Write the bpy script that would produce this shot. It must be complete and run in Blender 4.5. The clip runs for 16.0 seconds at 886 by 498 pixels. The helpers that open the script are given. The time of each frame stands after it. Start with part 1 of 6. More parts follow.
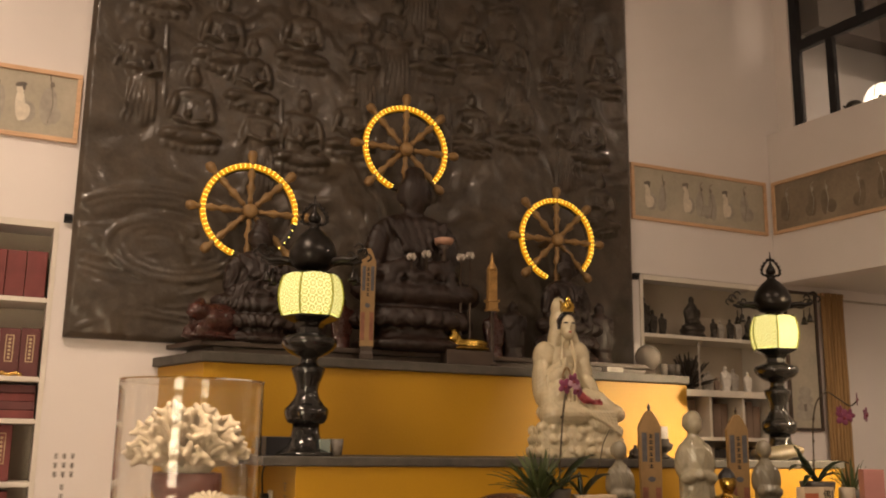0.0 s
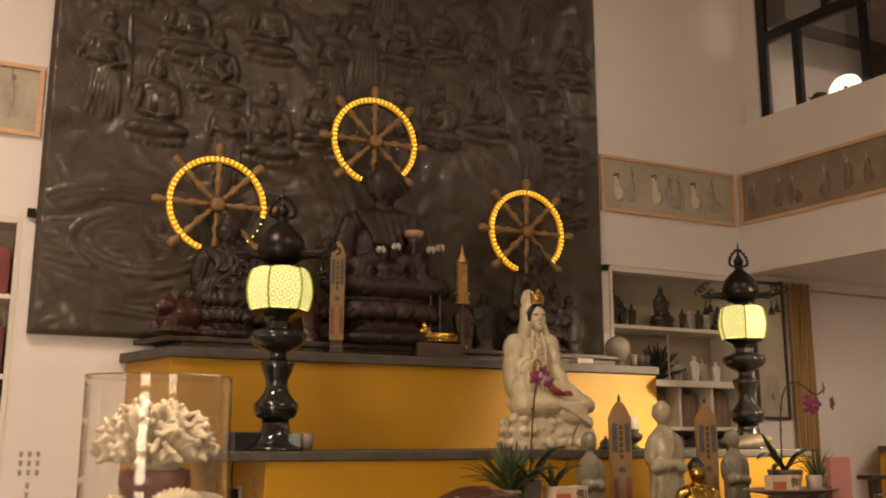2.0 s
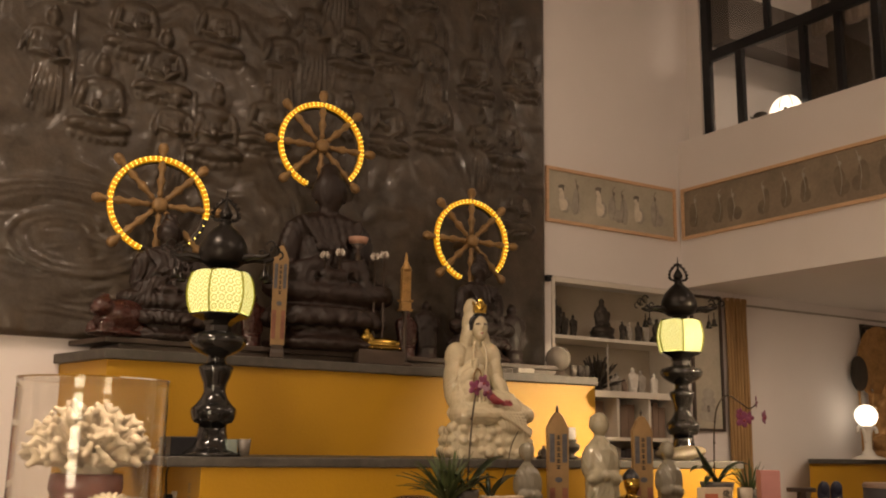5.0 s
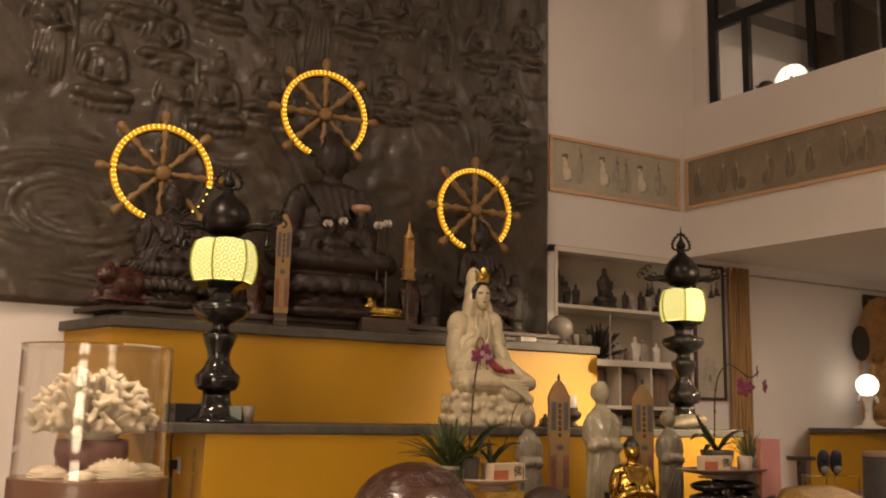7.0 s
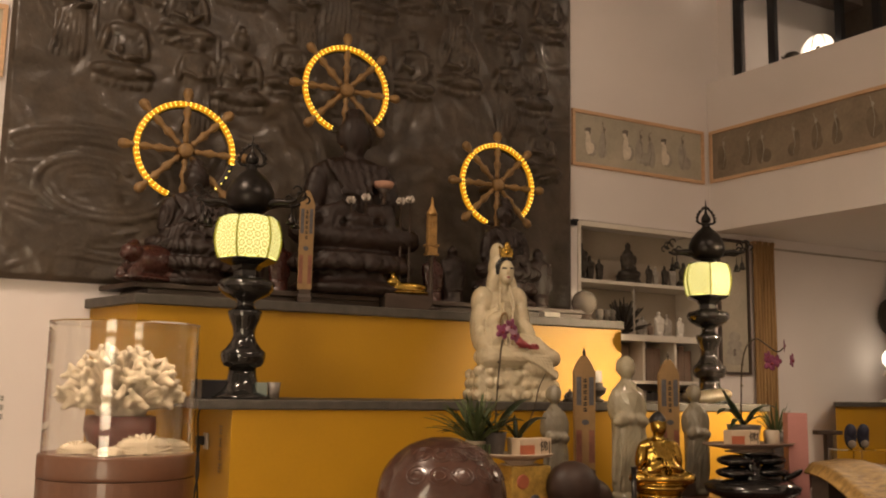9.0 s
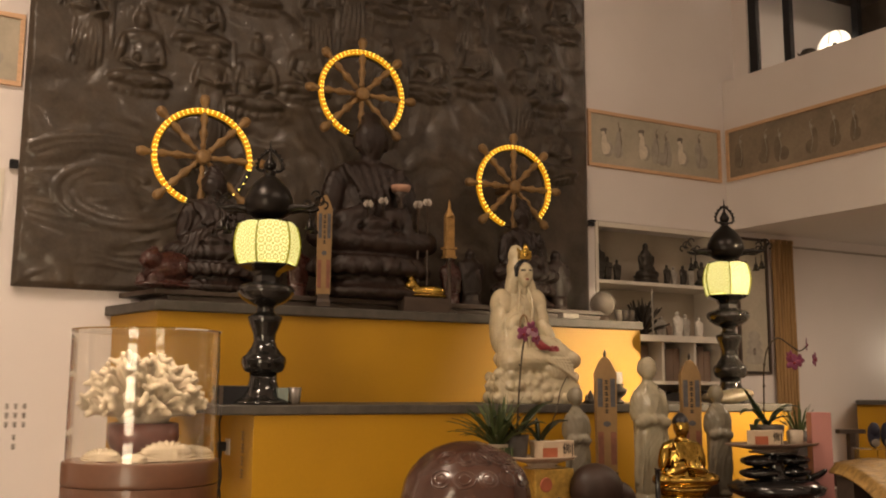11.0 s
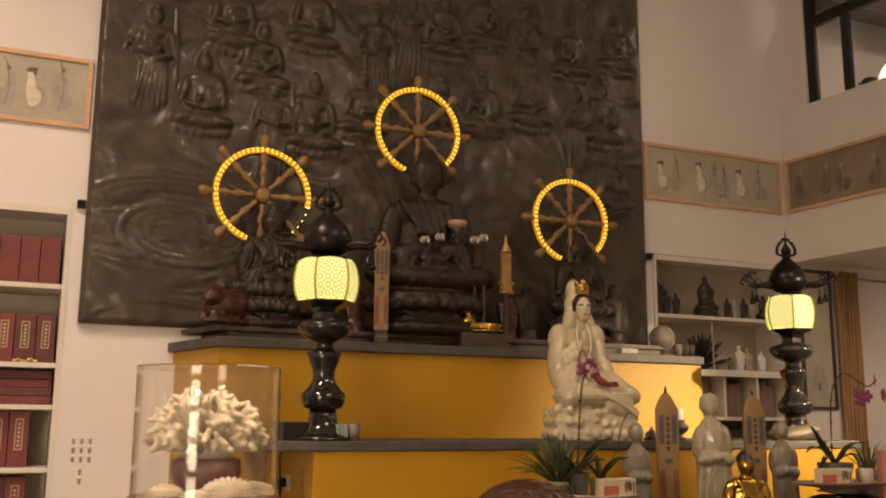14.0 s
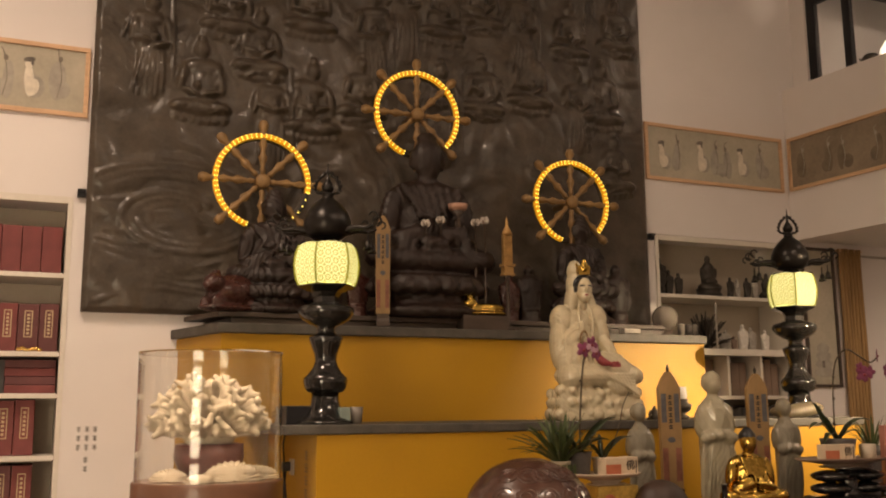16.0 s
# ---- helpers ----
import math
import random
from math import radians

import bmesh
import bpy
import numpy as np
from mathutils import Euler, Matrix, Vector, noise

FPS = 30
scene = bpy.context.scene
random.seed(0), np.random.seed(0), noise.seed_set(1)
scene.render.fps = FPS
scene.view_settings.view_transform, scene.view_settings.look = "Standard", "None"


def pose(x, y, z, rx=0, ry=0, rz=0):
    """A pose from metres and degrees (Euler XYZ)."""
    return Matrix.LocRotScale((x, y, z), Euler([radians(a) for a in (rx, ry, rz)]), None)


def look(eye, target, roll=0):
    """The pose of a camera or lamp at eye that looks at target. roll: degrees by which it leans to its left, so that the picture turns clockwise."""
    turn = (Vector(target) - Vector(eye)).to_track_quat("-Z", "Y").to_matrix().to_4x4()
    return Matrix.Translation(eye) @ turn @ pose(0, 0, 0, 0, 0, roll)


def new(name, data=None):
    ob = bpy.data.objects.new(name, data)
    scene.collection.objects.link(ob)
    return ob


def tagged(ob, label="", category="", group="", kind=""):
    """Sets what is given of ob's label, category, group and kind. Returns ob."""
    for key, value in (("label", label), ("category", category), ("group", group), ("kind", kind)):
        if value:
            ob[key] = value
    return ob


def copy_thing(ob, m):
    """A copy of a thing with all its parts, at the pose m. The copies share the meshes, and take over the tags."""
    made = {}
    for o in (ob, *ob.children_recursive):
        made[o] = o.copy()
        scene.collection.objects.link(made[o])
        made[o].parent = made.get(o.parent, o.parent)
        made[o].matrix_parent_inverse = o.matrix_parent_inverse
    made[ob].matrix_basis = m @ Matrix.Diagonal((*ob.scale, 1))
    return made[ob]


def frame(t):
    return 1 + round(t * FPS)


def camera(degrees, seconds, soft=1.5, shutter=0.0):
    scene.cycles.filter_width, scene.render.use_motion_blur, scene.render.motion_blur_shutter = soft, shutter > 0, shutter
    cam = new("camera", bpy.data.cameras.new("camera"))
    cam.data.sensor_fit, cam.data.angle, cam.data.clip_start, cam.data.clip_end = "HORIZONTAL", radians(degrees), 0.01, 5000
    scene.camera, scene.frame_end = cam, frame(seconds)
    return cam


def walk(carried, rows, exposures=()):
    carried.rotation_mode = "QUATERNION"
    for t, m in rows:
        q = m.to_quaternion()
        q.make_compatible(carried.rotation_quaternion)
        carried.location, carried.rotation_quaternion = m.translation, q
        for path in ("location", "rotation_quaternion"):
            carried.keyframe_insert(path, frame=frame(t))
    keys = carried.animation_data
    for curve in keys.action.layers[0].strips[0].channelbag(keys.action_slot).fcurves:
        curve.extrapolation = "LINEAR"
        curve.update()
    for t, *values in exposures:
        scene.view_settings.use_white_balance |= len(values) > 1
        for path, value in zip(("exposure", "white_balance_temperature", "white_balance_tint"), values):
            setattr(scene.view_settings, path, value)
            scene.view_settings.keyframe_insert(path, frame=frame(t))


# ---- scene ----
cam = camera(49.88, 16.0, soft=2.0)
PATH = [
    (0.0, 0.000, -0.000, 1.500, -24.26, 11.66, 0.81),
    (0.5, 0.010, 0.001, 1.499, -24.65, 11.55, 0.50),
    (1.0, 0.012, 0.001, 1.500, -25.04, 11.41, 0.24),
    (1.5, 0.009, 0.004, 1.500, -25.51, 11.27, 0.13),
    (2.0, 0.012, 0.015, 1.504, -26.07, 11.23, 0.10),
    (2.5, 0.010, 0.019, 1.507, -26.74, 11.35, 0.24),
    (3.0, 0.011, 0.015, 1.512, -27.57, 11.62, 0.41),
    (3.5, 0.016, 0.003, 1.520, -28.36, 11.91, 0.57),
    (4.0, 0.019, 0.002, 1.521, -28.96, 11.97, 0.72),
    (6.5, 0.018, -0.011, 1.517, -29.41, 10.27, 1.35),
    (7.0, 0.021, -0.012, 1.519, -29.14, 9.69, 1.20),
    (7.5, 0.020, -0.009, 1.517, -28.54, 9.17, 1.13),
    (8.0, 0.016, -0.001, 1.513, -28.04, 8.69, 1.17),
    (10.5, -0.004, 0.038, 1.524, -27.97, 8.03, 0.56),
    (11.0, -0.013, 0.039, 1.524, -27.16, 8.35, 0.33),
    (11.5, -0.016, 0.045, 1.526, -26.45, 8.59, 0.31),
    (12.0, -0.014, 0.040, 1.528, -25.82, 8.99, 0.37),
    (12.5, -0.011, 0.035, 1.528, -25.35, 9.38, 0.44),
    (13.0, -0.016, 0.036, 1.528, -24.88, 9.80, 0.43),
    (13.5, -0.026, 0.032, 1.532, -24.28, 10.14, 0.46),
    (14.0, -0.034, 0.031, 1.535, -23.83, 10.33, 0.42),
    (14.5, -0.031, 0.037, 1.523, -23.45, 10.26, 0.32),
    (15.0, -0.018, 0.034, 1.520, -23.31, 10.01, 0.08),
    (15.5, -0.015, 0.030, 1.521, -23.22, 9.77, -0.20),
    (16.0, -0.004, 0.023, 1.516, -23.50, 9.49, -0.45),
]
# rows: seconds, eye, yaw, pitch, roll in degrees
walk(cam, [(t, pose(x, y, z, 90 + p, 0, w) @ pose(0, 0, 0, 0, 0, r)) for t, x, y, z, w, p, r in PATH])

# ---- light ----
scene.view_settings.exposure = 0.38
world = bpy.data.worlds.new("night")
scene.world = world
world.use_nodes = True
world.node_tree.nodes["Background"].inputs[0].default_value = (0.02, 0.025, 0.04, 1)
world.node_tree.nodes["Background"].inputs[1].default_value = 0.3


def area_lamp(name, m, sx, sy, watts, colour):
    d = bpy.data.lights.new(name, "AREA")
    d.shape, d.size, d.size_y, d.energy, d.color = "RECTANGLE", sx, sy, watts, colour
    ob = new(name, d)
    ob.matrix_world = m
    return ob


WARM = (1.0, 0.75, 0.55)
area_lamp("hall_ceiling_light", look((3.2, -0.4, 6.3), (3.2, -0.4, 0)), 2.4, 0.5, 112, WARM)
area_lamp("hall_ceiling_light", look((-1.2, 3.0, 6.3), (-1.2, 3.0, 0)), 0.5, 1.6, 155, WARM).data.spread = radians(146)
area_lamp("bay_ceiling_light", look((6.95, 4.1, 2.86), (6.95, 4.1, 0)), 0.5, 0.9, 22, (1.0, 0.76, 0.54))

spot = area_lamp("altar_spotlight", look((6.22, 2.3, 2.86), (4.50, 5.5, 1.5)), 0.12, 0.12, 14, (1.0, 0.74, 0.45))
spot.data.spread = radians(34)

# ---- materials ----


def rgba(c):
    return (*c, 1.0)


def mat(name, colour, rough=0.6, metal=0.0, var=0.15, scale=6.0, bump=0.1, bscale=40.0, coat=0.0, glow=None, power=0.0,
        trans=0.0, sss=0.0, second=None, ior=1.45, stretch=(1, 1, 1)):
    """A node material: base colour varied by broad stains and fine grain, roughness and relief from the same grain."""
    m = bpy.data.materials.new(name)
    m.use_nodes = True
    nt = m.node_tree
    b = nt.nodes["Principled BSDF"]
    tc = nt.nodes.new("ShaderNodeTexCoord")
    mp = nt.nodes.new("ShaderNodeMapping")
    mp.inputs["Scale"].default_value = stretch
    nt.links.new(tc.outputs["Object"], mp.inputs["Vector"])
    big = nt.nodes.new("ShaderNodeTexNoise")
    big.inputs["Scale"].default_value, big.inputs["Detail"].default_value = scale, 4
    fine = nt.nodes.new("ShaderNodeTexNoise")
    fine.inputs["Scale"].default_value, fine.inputs["Detail"].default_value = bscale, 6
    for n in (big, fine):
        nt.links.new(mp.outputs["Vector"], n.inputs["Vector"])
    ramp = nt.nodes.new("ShaderNodeValToRGB")
    lo = tuple(c * (1 - var) for c in colour)
    hi = second or tuple(min(1, c * (1 + var)) for c in colour)
    ramp.color_ramp.elements[0].position, ramp.color_ramp.elements[1].position = 0.32, 0.68
    ramp.color_ramp.elements[0].color, ramp.color_ramp.elements[1].color = rgba(lo), rgba(hi)
    add = nt.nodes.new("ShaderNodeMath")
    add.operation = "MULTIPLY_ADD"
    add.inputs[1].default_value = 0.3
    nt.links.new(fine.outputs["Fac"], add.inputs[0])
    sub = nt.nodes.new("ShaderNodeMath")
    sub.operation = "MULTIPLY_ADD"
    sub.inputs[1].default_value, sub.inputs[2].default_value = 0.7, 0.0
    nt.links.new(big.outputs["Fac"], sub.inputs[0])
    nt.links.new(sub.outputs[0], add.inputs[2])
    nt.links.new(add.outputs[0], ramp.inputs["Fac"])
    nt.links.new(ramp.outputs["Color"], b.inputs["Base Color"])
    rr = nt.nodes.new("ShaderNodeMapRange")
    rr.inputs["To Min"].default_value, rr.inputs["To Max"].default_value = max(0.02, rough * 0.8), min(1, rough * 1.2)
    nt.links.new(fine.outputs["Fac"], rr.inputs["Value"])
    nt.links.new(rr.outputs["Result"], b.inputs["Roughness"])
    if bump:
        bn = nt.nodes.new("ShaderNodeBump")
        bn.inputs["Strength"].default_value, bn.inputs["Distance"].default_value = bump, 0.01
        nt.links.new(fine.outputs["Fac"], bn.inputs["Height"])
        nt.links.new(bn.outputs["Normal"], b.inputs["Normal"])
    b.inputs["Metallic"].default_value = metal
    b.inputs["IOR"].default_value = ior
    b.inputs["Coat Weight"].default_value = coat
    b.inputs["Transmission Weight"].default_value = trans
    if sss:
        b.inputs["Subsurface Weight"].default_value = sss
        b.inputs["Subsurface Radius"].default_value = (0.03, 0.025, 0.02)
        b.inputs["Subsurface Scale"].default_value = 1.0
    if glow:
        b.inputs["Emission Color"].default_value = rgba(glow)
        b.inputs["Emission Strength"].default_value = power
    return m


M_PLASTER = mat("white_plaster", (0.74, 0.69, 0.67), 0.85, var=0.04, scale=1.3, bump=0.08, bscale=120)
M_CEIL = mat("ceiling_paint", (0.72, 0.69, 0.66), 0.9, var=0.03, scale=1.0, bump=0.05)
M_FLOOR = mat("floor_tile", (0.30, 0.25, 0.21), 0.25, var=0.12, scale=2.0, bump=0.03)
M_YELLOW = mat("yellow_paint", (0.40, 0.208, 0.005), 0.5, var=0.07, scale=2.2, bump=0.12, bscale=60)
M_SLAB = mat("grey_stone_slab", (0.070, 0.062, 0.052), 0.55, var=0.3, scale=14, bump=0.1, bscale=90)
M_RELIEF = mat("dark_carved_wood", (0.058, 0.044, 0.031), 0.35, var=0.4, scale=5, bump=0.25, bscale=45, coat=0.15)
M_STATUEWOOD = mat("red_brown_lacquer", (0.016, 0.0075, 0.005), 0.48, var=0.35, scale=6, bump=0.15, bscale=30)
M_DARKWOOD = mat("dark_stained_wood", (0.055, 0.038, 0.028), 0.45, var=0.3, scale=4, bump=0.2, bscale=50, stretch=(1, 6, 6))
M_WHITEWOOD = mat("white_shelf_paint", (0.68, 0.63, 0.56), 0.55, var=0.05, scale=5, bump=0.04)
M_SHELFBACK = mat("cream_back_board", (0.46, 0.40, 0.32), 0.7, var=0.08, scale=3, bump=0.05)
M_PALEWOOD = mat("pale_pine_frame", (0.62, 0.40, 0.24), 0.6, var=0.15, scale=5, bump=0.1, stretch=(1, 1, 8))
M_PAPER = mat("aged_painting_paper", (0.43, 0.39, 0.31), 0.85, var=0.16, scale=3.5, bump=0.05)
M_INK = mat("faded_ink_wash", (0.16, 0.14, 0.12), 0.85, var=0.3, scale=20, bump=0.0)
M_INKPALE = mat("pale_pigment", (0.66, 0.60, 0.50), 0.85, var=0.12, scale=20, bump=0.0)
M_INKGREY = mat("grey_ink_wash", (0.36, 0.33, 0.28), 0.85, var=0.2, scale=12, bump=0.0)
M_METALDARK = mat("black_window_metal", (0.018, 0.018, 0.02), 0.35, metal=0.4, var=0.2, bump=0.03)
M_GLASS = mat("clear_glass", (0.95, 0.97, 0.96), 0.02, var=0.0, bump=0.0, trans=1.0)

# ---- mesh helpers ----


def bm_box(bm, x0, x1, y0, y1, z0, z1, bevel=0.0):
    c = Matrix.Translation(((x0 + x1) / 2, (y0 + y1) / 2, (z0 + z1) / 2)) @ Matrix.Diagonal((abs(x1 - x0), abs(y1 - y0), abs(z1 - z0), 1))
    r = bmesh.ops.create_cube(bm, size=1.0, matrix=c)
    if bevel:
        edges = {e for v in r["verts"] for e in v.link_edges}
        bmesh.ops.bevel(bm, geom=list(edges), offset=bevel, segments=2, affect="EDGES", profile=0.6)
    return bm


def box(x0, x1, y0, y1, z0, z1, bevel=0.0):
    return bm_box(bmesh.new(), x0, x1, y0, y1, z0, z1, bevel)


def bm_lathe(bm, profile, n=32, m=None, cap=True):
    """Turned solid from (radius, height) pairs, about z."""
    rings = []
    for r, z in profile:
        rings.append([bm.verts.new(((m or Matrix()) @ Vector((r * math.cos(2 * math.pi * i / n), r * math.sin(2 * math.pi * i / n), z)))) for i in range(n)])
    for a, b in zip(rings, rings[1:]):
        for i in range(n):
            bm.faces.new((a[i], a[(i + 1) % n], b[(i + 1) % n], b[i]))
    if cap:
        bm.faces.new(rings[0][::-1])
        bm.faces.new(rings[-1])
    return bm


def lathe(profile, n=32, m=None, cap=True):
    bm = bm_lathe(bmesh.new(), profile, n, m, cap)
    bmesh.ops.remove_doubles(bm, verts=bm.verts, dist=1e-5)
    return bm


def bm_ball(bm, c, r, rot=(0, 0, 0), u=16, v=10):
    """An ellipsoid of radii r at c."""
    r = (r, r, r) if isinstance(r, (int, float)) else r
    m = pose(*c, *rot) @ Matrix.Diagonal((*r, 1))
    bmesh.ops.create_uvsphere(bm, u_segments=u, v_segments=v, radius=1.0, matrix=m)
    return bm


def bm_tube(bm, pts, radii, n=8, cap=True):
    """A tube along pts, with a radius at each."""
    pts = [Vector(p) for p in pts]
    radii = [radii] * len(pts) if isinstance(radii, (int, float)) else radii
    rings = []
    for i, p in enumerate(pts):
        d = (pts[min(i + 1, len(pts) - 1)] - pts[max(i - 1, 0)]).normalized()
        a = d.cross(Vector((0.13, 0.31, 0.94)))
        if a.length < 1e-3:
            a = d.cross(Vector((1, 0, 0)))
        a.normalize()
        b = d.cross(a)
        rings.append([bm.verts.new(p + (a * math.cos(2 * math.pi * k / n) + b * math.sin(2 * math.pi * k / n)) * radii[i]) for k in range(n)])
    for a, b in zip(rings, rings[1:]):
        for k in range(n):
            bm.faces.new((a[k], a[(k + 1) % n], b[(k + 1) % n], b[k]))
    if cap:
        bm.faces.new(rings[0][::-1])
        bm.faces.new(rings[-1])
    return bm


def arc(pts, steps=6):
    """A smooth line through pts (Catmull-Rom)."""
    p = [Vector(q) for q in pts]
    p = [p[0] * 2 - p[1]] + p + [p[-1] * 2 - p[-2]]
    out = []
    for i in range(1, len(p) - 2):
        for k in range(steps):
            t = k / steps
            out.append(0.5 * ((2 * p[i]) + (p[i + 1] - p[i - 1]) * t + (2 * p[i - 1] - 5 * p[i] + 4 * p[i + 1] - p[i + 2]) * t * t
                              + (3 * p[i] - p[i - 1] - 3 * p[i + 1] + p[i + 2]) * t ** 3))
    out.append(p[-2])
    return out


def mesh_ob(name, bm, material, smooth=False):
    bmesh.ops.recalc_face_normals(bm, faces=bm.faces)
    me = bpy.data.meshes.new(name)
    bm.to_mesh(me)
    bm.free()
    if smooth:
        me.polygons.foreach_set("use_smooth", [True] * len(me.polygons))
    me.materials.append(material)
    return new(name, me)


def part(name, bm, material, parent, label="", smooth=False):
    """One mesh under a thing or a part, in the parent's own space."""
    ob = mesh_ob(name, bm, material, smooth)
    ob.parent = parent
    if label:
        tagged(ob, label)
    return ob


def thing(name, m, label, category, group="", kind=""):
    ob = new(name)
    ob.matrix_basis = m
    return tagged(ob, label, category, group, kind)


def setting(name, bm, material, label, category, smooth=False, m=None):
    ob = mesh_ob(name, bm, material, smooth)
    if m is not None:
        ob.matrix_basis = m
    return tagged(ob, label, category, kind="structure")


def sculpt(name, bm, material, voxel, label, category, m, group="", smoothing=6):
    """A carved figure: overlapping forms melted into one plain skin."""
    ob = mesh_ob(name, bm, material, True)
    r = ob.modifiers.new("skin", "REMESH")
    r.mode, r.voxel_size, r.use_smooth_shade = "VOXEL", voxel, True
    s = ob.modifiers.new("soften", "SMOOTH")
    s.factor, s.iterations = 0.5, smoothing
    ob.matrix_basis = m
    return tagged(ob, label, category, group)


# ---- the hall ----
BACK = 6.40     # face of the back wall
SIDE = 6.13     # face of the balcony beam on the right
BAY = pose(SIDE, BACK, 0, 0, 0, 5) @ pose(-SIDE, -BACK, 0)     # the balcony side splays five degrees outwards
setting("floor", box(-5.2, 10.5, -4.5, 6.6, -0.15, 0.0), M_FLOOR, "polished brown stone tile floor of the hall", "floor")
setting("ceiling", box(-5.2, 10.5, -4.5, 6.9, 6.5, 6.65), M_CEIL, "white painted hall ceiling", "ceiling")
# back wall with two shelf recesses cut through its face
w = bmesh.new()
for x0, x1, z0, z1 in ((-5.2, -1.3, 0, 6.5), (-1.3, 0.20, 2.84, 6.5), (0.20, 4.66, 0, 6.5), (4.66, 6.10, 2.92, 6.5), (6.10, 10.5, 0, 6.5),
                       (-1.3, 0.20, 0, 0.3), (4.66, 6.10, 0, 0.3)):
    bm_box(w, x0, x1, BACK, BACK + 0.45, z0, z1)
setting("wall_north", w, M_PLASTER, "white plastered back wall with shelf recesses", "wall")
setting("wall_west", box(-5.4, -5.2, -4.5, 6.85, 0, 6.5), M_PLASTER, "white plastered side wall", "wall")
setting("wall_south", box(-5.2, 10.5, -4.7, -4.5, 0, 6.5), M_PLASTER, "white plastered wall across from the altar", "wall")
setting("wall_east", box(10.5, 10.7, -4.7, 6.85, 0, 6.5), M_PLASTER, "white plastered outer wall of the side bay", "wall")
setting("balcony_beam", box(SIDE, SIDE + 0.22, -4.5, BACK - 0.002, 2.945, 4.33, 0.004), M_PLASTER, "white plastered balcony parapet beam", "beam", m=BAY)
setting("balcony_floor", box(SIDE + 0.221, 10.4, -4.5, BACK - 0.002, 2.955, 3.15), M_CEIL, "white painted soffit and floor slab of the balcony", "ceiling", m=BAY)
setting("upper_wall", box(SIDE + 0.15, SIDE + 0.35, 6.22, BACK - 0.002, 4.332, 6.498), M_PLASTER, "white plastered jamb beside the balcony window", "wall", m=BAY)
setting("upper_room_wall", box(9.0, 9.12, -4.4, BACK - 0.004, 3.152, 6.498), M_PLASTER, "dim plastered wall of the upper room", "wall")

# ---- altar tiers ----


def bm_prism(bm, outline, z0, z1, bevel=0.0):
    """An upright block on a plan outline."""
    lo, hi = [bm.verts.new((x, y, z0)) for x, y in outline], [bm.verts.new((x, y, z1)) for x, y in outline]
    n = len(outline)
    faces = [bm.faces.new(lo[::-1]), bm.faces.new(hi)] + [bm.faces.new((lo[i], lo[(i + 1) % n], hi[(i + 1) % n], hi[i])) for i in range(n)]
    if bevel:
        bmesh.ops.bevel(bm, geom=list({e for f in faces for e in f.edges}), offset=bevel, segments=2, affect="EDGES", profile=0.6)
    return bm


def altar():
    rear = BACK - 0.004
    up = thing("upper_altar", pose(0, 0, 0), "yellow painted altar tier with a grey stone slab top", "altar")
    part("body", bm_prism(bmesh.new(), ((1.045, 5.75), (4.59, 5.75), (4.59, rear), (0.875, rear)), 0.002, 1.968), M_YELLOW, up)
    part("slab", bm_prism(bmesh.new(), ((1.02, 5.72), (4.60, 5.72), (4.60, rear), (0.835, rear)), 1.970, 2.03, 0.008), M_SLAB, up, "dark grey stone slab")
    low = thing("lower_altar", pose(0, 0, 0), "yellow painted lower altar tier with a grey stone ledge", "altar")
    part("body", bm_box(box(1.375, 5.10, 4.83, 5.747, 0.002, 1.385), 4.594, 5.10, 5.747, 6.394, 0.002, 1.385), M_YELLOW, low)
    part("slab", box(1.20, 5.13, 4.815, 5.747, 1.387, 1.437, 0.008), M_SLAB, low, "dark grey stone ledge")
    part("slab", box(4.596, 5.13, 5.749, 6.394, 1.387, 1.437, 0.004), M_SLAB, low, "dark grey stone ledge")


altar()

# ---- carved relief behind the altar ----


